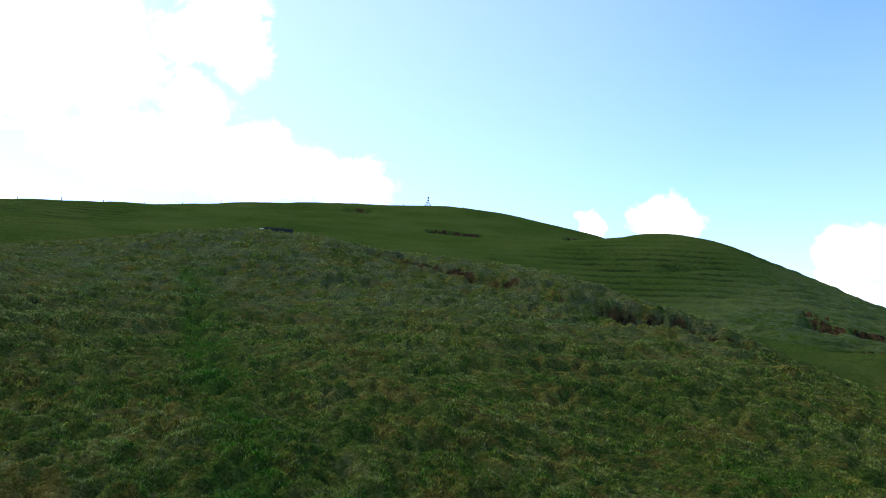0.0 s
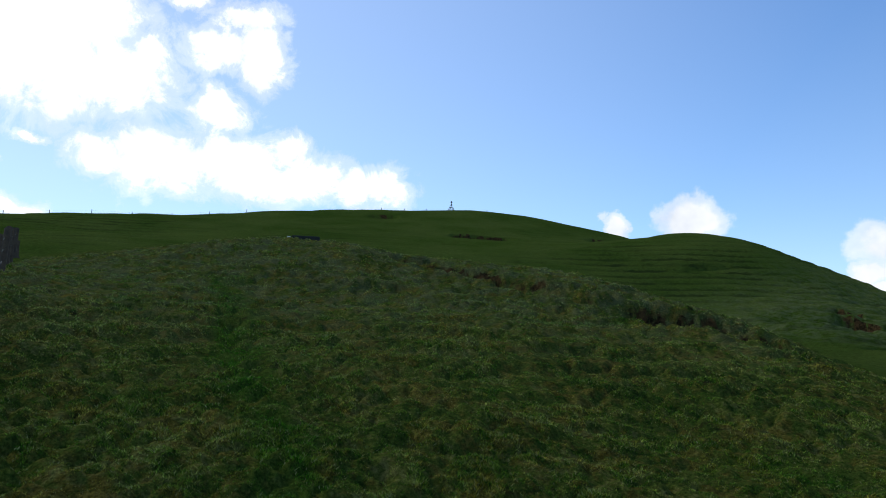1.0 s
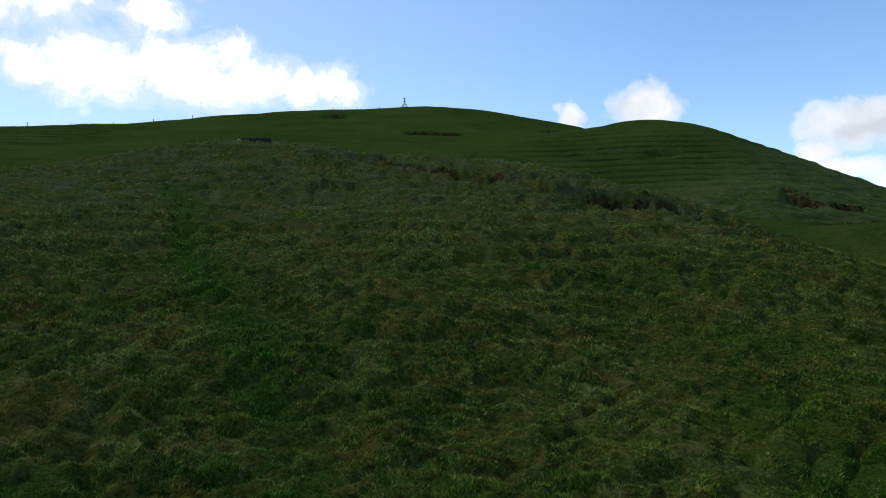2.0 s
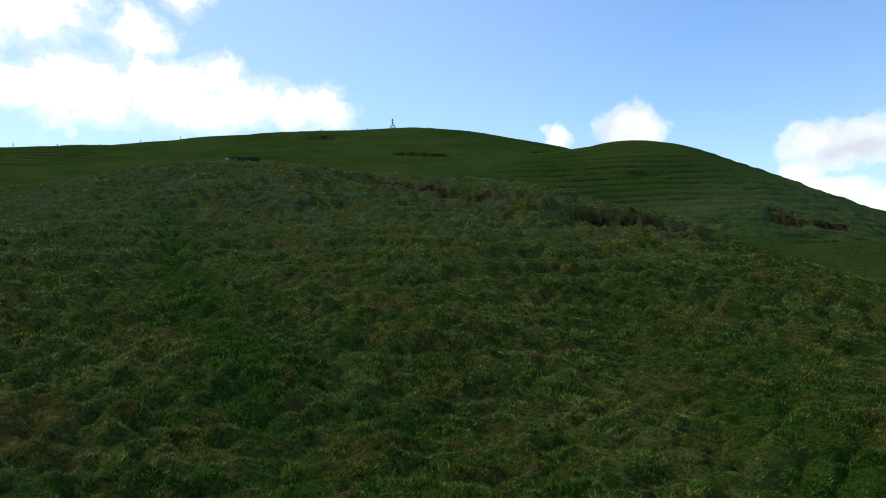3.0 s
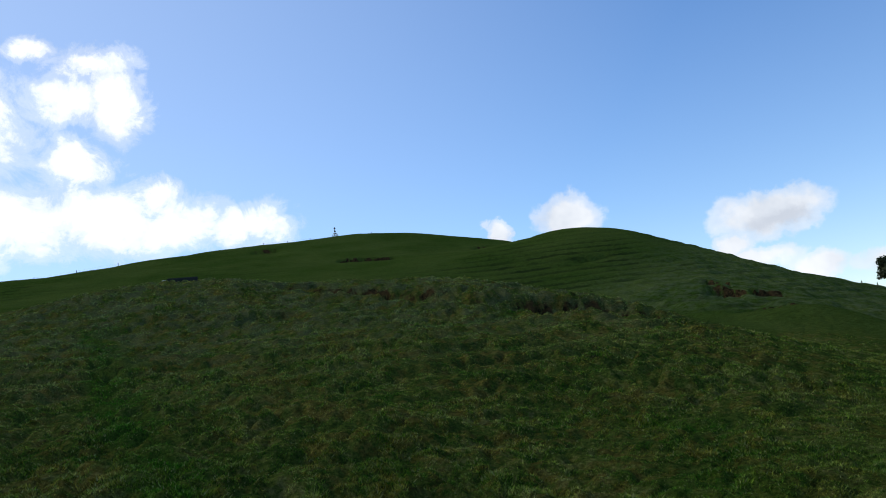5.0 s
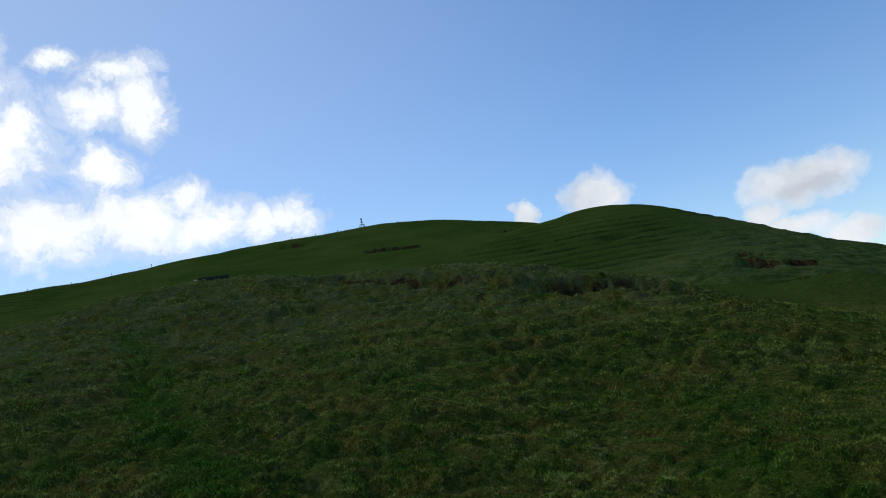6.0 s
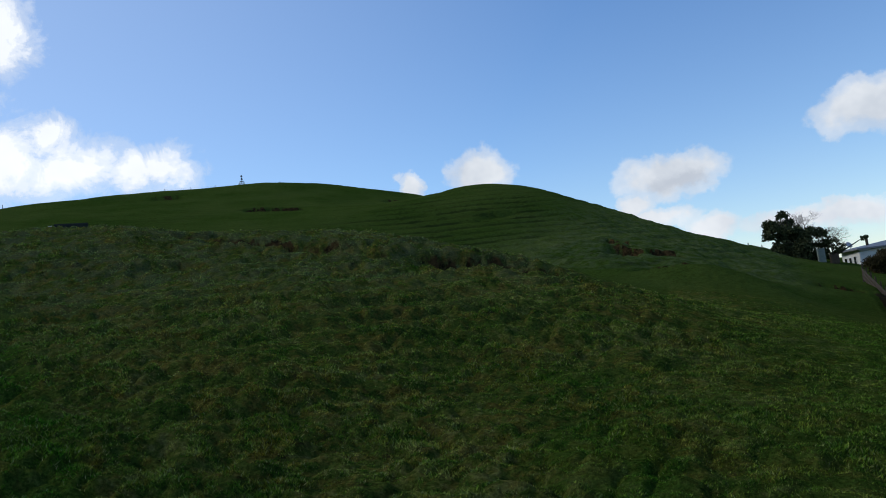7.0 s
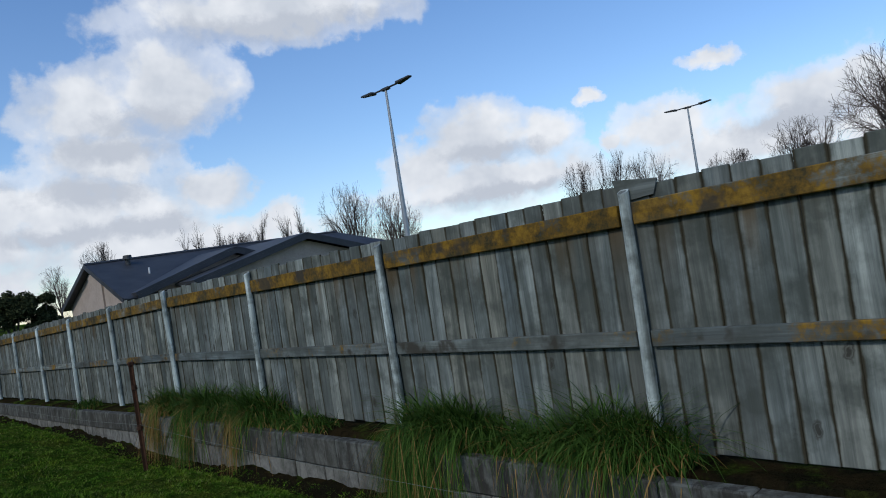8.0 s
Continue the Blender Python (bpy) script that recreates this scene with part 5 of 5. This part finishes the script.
def evergreen(x, y, lumps, seed, label, leaf, count=5000, size=0.2, name="evergreen_tree", trunk_r=0.2):
    """lumps: (dx, dy, z above datum, radius)."""
    r = np.random.default_rng(seed)
    z = land_z(x, y)
    t = thing(name, (x, y, z - 0.1), label, "bush" if name == "bush" else "tree", "evergreens")
    centres, radii = [], []
    for dx, dy, h, rad in lumps:
        for _ in range(7):
            d = r.normal(0, 1, 3)
            d /= np.linalg.norm(d)
            centres.append(np.array([dx, dy, h - z]) + d * rad * 0.6)
            radii.append(rad * r.uniform(0.32, 0.6))
    segs = []
    top = max(l[2] for l in lumps) - z
    segs.append((np.zeros(3), np.array([0, 0, top * 0.5]), trunk_r, trunk_r * 0.7))
    for dx, dy, h, rad in lumps:
        segs.append((np.array([0, 0, top * 0.3]), np.array([dx, dy, h - z]), trunk_r * 0.6, 0.04))
    mesh_part("trunk", *tubes(segs, 7), BARK, t)
    mesh_part("crown", *leaf_cloud(r, centres, radii, int(1.9 * count), 0.62 * size), leaf, t)
    return t


# on the shoulder beside the white house
evergreen(0.8, 95.0, [(-1.8, 0, 7.2, 1.4), (-0.2, 0.5, 8.0, 1.4), (0.4, 0, 6.6, 1.6), (0.6, -0.4, 5.2, 2.2), (2.6, 0, 5.6, 1.8), (-1.0, 0, 4.2, 1.7), (3.2, 0.4, 4.0, 1.5), (0.8, 0, 3.6, 2.2)], 3,
          "dense dark evergreen tree on the hill's shoulder", DARKLEAF, 15000, 0.28, trunk_r=0.35)
evergreen(5.2, 94.5, [(0.0, 0, 5.0, 0.9), (0.8, 0, 4.1, 0.8), (-0.4, 0, 3.5, 0.7), (3.6, 3.0, 5.1, 0.5)], 4, "thin open evergreen tree beside the white house", DARKLEAF, 1400, 0.2)
bare_tree(2.4, 96.5, 9.3, 2.6, 5, "leafless tree rising behind the dark evergreen", fork=0.3)
bare_tree(5.4, 96.0, 6.9, 2.2, 6, "leafless tree beside the white house", fork=0.3)
evergreen(8.6, 84.5, [(0, 0, 2.3, 1.6), (0.9, 0, 1.5, 1.7), (-0.6, 0, 1.2, 1.5), (0.4, 0, 0.6, 1.8)], 8, "rounded dark brown-green bush in front of the white house", BROWNLEAF, 5500, 0.2, "bush", 0.12)
evergreen(9.4, 69.5, [(0, 0, 4.0, 0.75), (0.2, 0, 3.4, 0.6), (0.1, 0, 2.4, 0.5)], 9, "narrow tufted evergreen tree above the fence", DARKLEAF, 1500, 0.2, trunk_r=0.1)
# behind the far end of the paling fence
evergreen(9.6, 62.0, [(0, 0, 1.9, 1.3), (0.9, 0, 2.6, 1.1), (-0.6, 0, 1.2, 1.0)], 10, "grey-green twiggy shrub behind the fence", GREYLEAF, 6000, 0.16)
evergreen(11.4, 61.5, [(0, 0, 2.4, 1.3), (0.8, 0, 2.9, 1.0), (0.4, 0.3, 1.4, 1.3)], 11, "grey-green twiggy shrub behind the fence", GREYLEAF, 6500, 0.16)
evergreen(13.5, 60.7, [(0, 0, 3.4, 1.15), (0.5, 0, 2.4, 1.5), (-0.7, 0, 2.0, 1.3)], 12, "dark dense evergreen tree behind the fence", DARKLEAF, 7000, 0.2)
evergreen(15.7, 60.2, [(0, 0, 2.8, 0.85), (0.2, 0, 1.8, 1.0), (-0.9, 0, 1.4, 1.0)], 13, "small dark round-topped evergreen tree behind the fence", DARKLEAF, 4500, 0.19)
bare_tree(10.6, 63.5, 4.3, 1.9, 14, "grey leafless shrub behind the fence", 3, fork=0.2)
bare_tree(12.4, 63.0, 4.7, 2.0, 15, "grey leafless shrub behind the fence", 3, fork=0.2)
# beyond the cream house
bare_tree(23.6, 71.5, 8.4, 1.7, 16, "slender leafless birch beyond the cream house", fork=0.3, dense=3, thick=1.3)
bare_tree(20.3, 73.5, 6.6, 1.7, 17, "faint leafless tree beyond the cream house", fork=0.3, dense=3)
for k, (px, py, pt) in enumerate(((44.8, 100.8, 9.6), (46.9, 99.8, 10.3), (49.4, 98.5, 10.1), (54.3, 96.0, 10.8), (58.3, 93.8, 10.3), (60.0, 92.6, 10.9))):
    bare_tree(px, py, pt + 0.8, 1.25, 20 + k, "narrow leafless poplar far beyond the houses", narrow=True, fork=0.25, dense=3, thick=1.4)
bare_tree(51.6, 97.6, 10.4, 2.6, 30, "rounded leafless tree among far poplars", 2, thick=2.0)
bare_tree(52.9, 96.6, 10.2, 2.2, 31, "rounded leafless tree among far poplars", 2, thick=2.0)
# beyond the paling fence, by the lamps
bare_tree(36.6, 48.0, 9.5, 2.6, 40, "spreading leafless tree beyond the fence", 2, fork=0.2, dense=3, thick=1.2)
bare_tree(39.4, 45.8, 7.9, 2.2, 41, "leafless tree behind a lamp post", 2, fork=0.2, dense=3, thick=1.2)
bare_tree(50.1, 34.1, 8.0, 1.9, 42, "leafless street tree beyond the fence", 1, fork=0.2, dense=3, thick=1.2)
bare_tree(51.4, 32.1, 8.7, 1.9, 43, "leafless street tree beyond the fence", 1, fork=0.2, dense=3, thick=1.2)
bare_tree(53.0, 29.7, 8.1, 2.2, 44, "leafless street tree beyond the fence", 1, fork=0.2, dense=3, thick=1.2)
bare_tree(44.6, 9.4, 9.6, 3.2, 45, "dense leafless tree beyond the fence", 3, fork=0.2, dense=3, thick=1.5)
bare_tree(66.9, 22.7, 9.4, 3.0, 46, "far leafless tree beyond the fence", 3, thick=1.5)
bare_tree(73.9, 32.1, 8.6, 2.4, 47, "far leafless tree beyond the fence", 3, thick=1.5)

# ---- grass standing on the near pasture ----
def pasture_grass(count, r0, r1, seed):
    g = np.random.default_rng(seed)
    r = r0 * (r1 / r0) ** g.uniform(0, 1, count) ** 0.85
    a = np.radians(g.uniform(-84, 80, count))
    x, y = r * np.sin(a), r * np.cos(a)
    bare = slips(x, y)[1]
    keep = (x < fence_x(y) - 0.55) & (bare + g.uniform(-0.25, 0.25, count) < 0.45) & ((crest_reach(x, y) > -1.2) | (a > radians(-8)))
    # tufts with gaps between them, finer beside the path than up the slope
    fine = 0.5 * lattice(x, y, 0.085, 11) + 0.5 * lattice(x, y, 0.24, 12)
    broad = 0.5 * lattice(x, y, 0.20, 13) + 0.5 * lattice(x, y, 0.50, 14)
    clump = fine + (broad - fine) * smooth(7.0, 14.0, r)
    even = smooth(-2.0, 1.0, x)
    keep &= g.uniform(0, 1, count) < smooth(34, 24, np.where(a > radians(-8), r, 0)) * np.maximum(smooth(0.34, 0.52, clump), 0.6 * even)
    x, y, r, clump = x[keep], y[keep], r[keep], clump[keep]
    n = len(x)
    z = land(x, y) - 0.008
    lush = 0.8 + 0.5 * wave(x, y, 1.7, 6.0) + 1.8 * np.maximum(lattice(x, y, 0.27, 2) - 0.5, 0) + 1.2 * np.maximum(lattice(x, y, 0.62, 1) - 0.55, 0)
    tall = 0.019 * (0.35 + 1.1 * clump) * np.clip(lush, 0.4, 2.0) * g.uniform(0.5, 1.5, n) * (1 + r / 60)
    wide = 0.0065 * (1 + r / 7.0) * g.uniform(0.7, 1.3, n)
    b = g.uniform(0, 2 * np.pi, n)
    c = g.uniform(0, 2 * np.pi, n)
    lean = tall * g.uniform(0.2, 1.6, n)
    base = np.stack([x, y, z], 1)
    side = np.stack([np.cos(b), np.sin(b), np.zeros(n)], 1) * wide[:, None] / 2
    tip = base + np.stack([np.cos(c) * lean, np.sin(c) * lean, tall], 1)
    pts = np.stack([base - side, base + side, tip], 1).reshape(-1, 3)
    ob = mesh_part("grass", pts, np.arange(n * 3).reshape(-1, 3), BLADE)
    for name, values in zip(("dry", "lush", "dew_sheen"), cover(x, y, sheet(x, y))):
        at = ob.data.attributes.new(name, "FLOAT", "POINT")
        at.data.foreach_set("value", np.repeat(values, 3).astype(np.float32))
    return ob


tagged(pasture_grass(2200000, 2.6, 34.0, 5), "short grazed pasture grass, green with straw-coloured patches", "grass", kind="stuff")
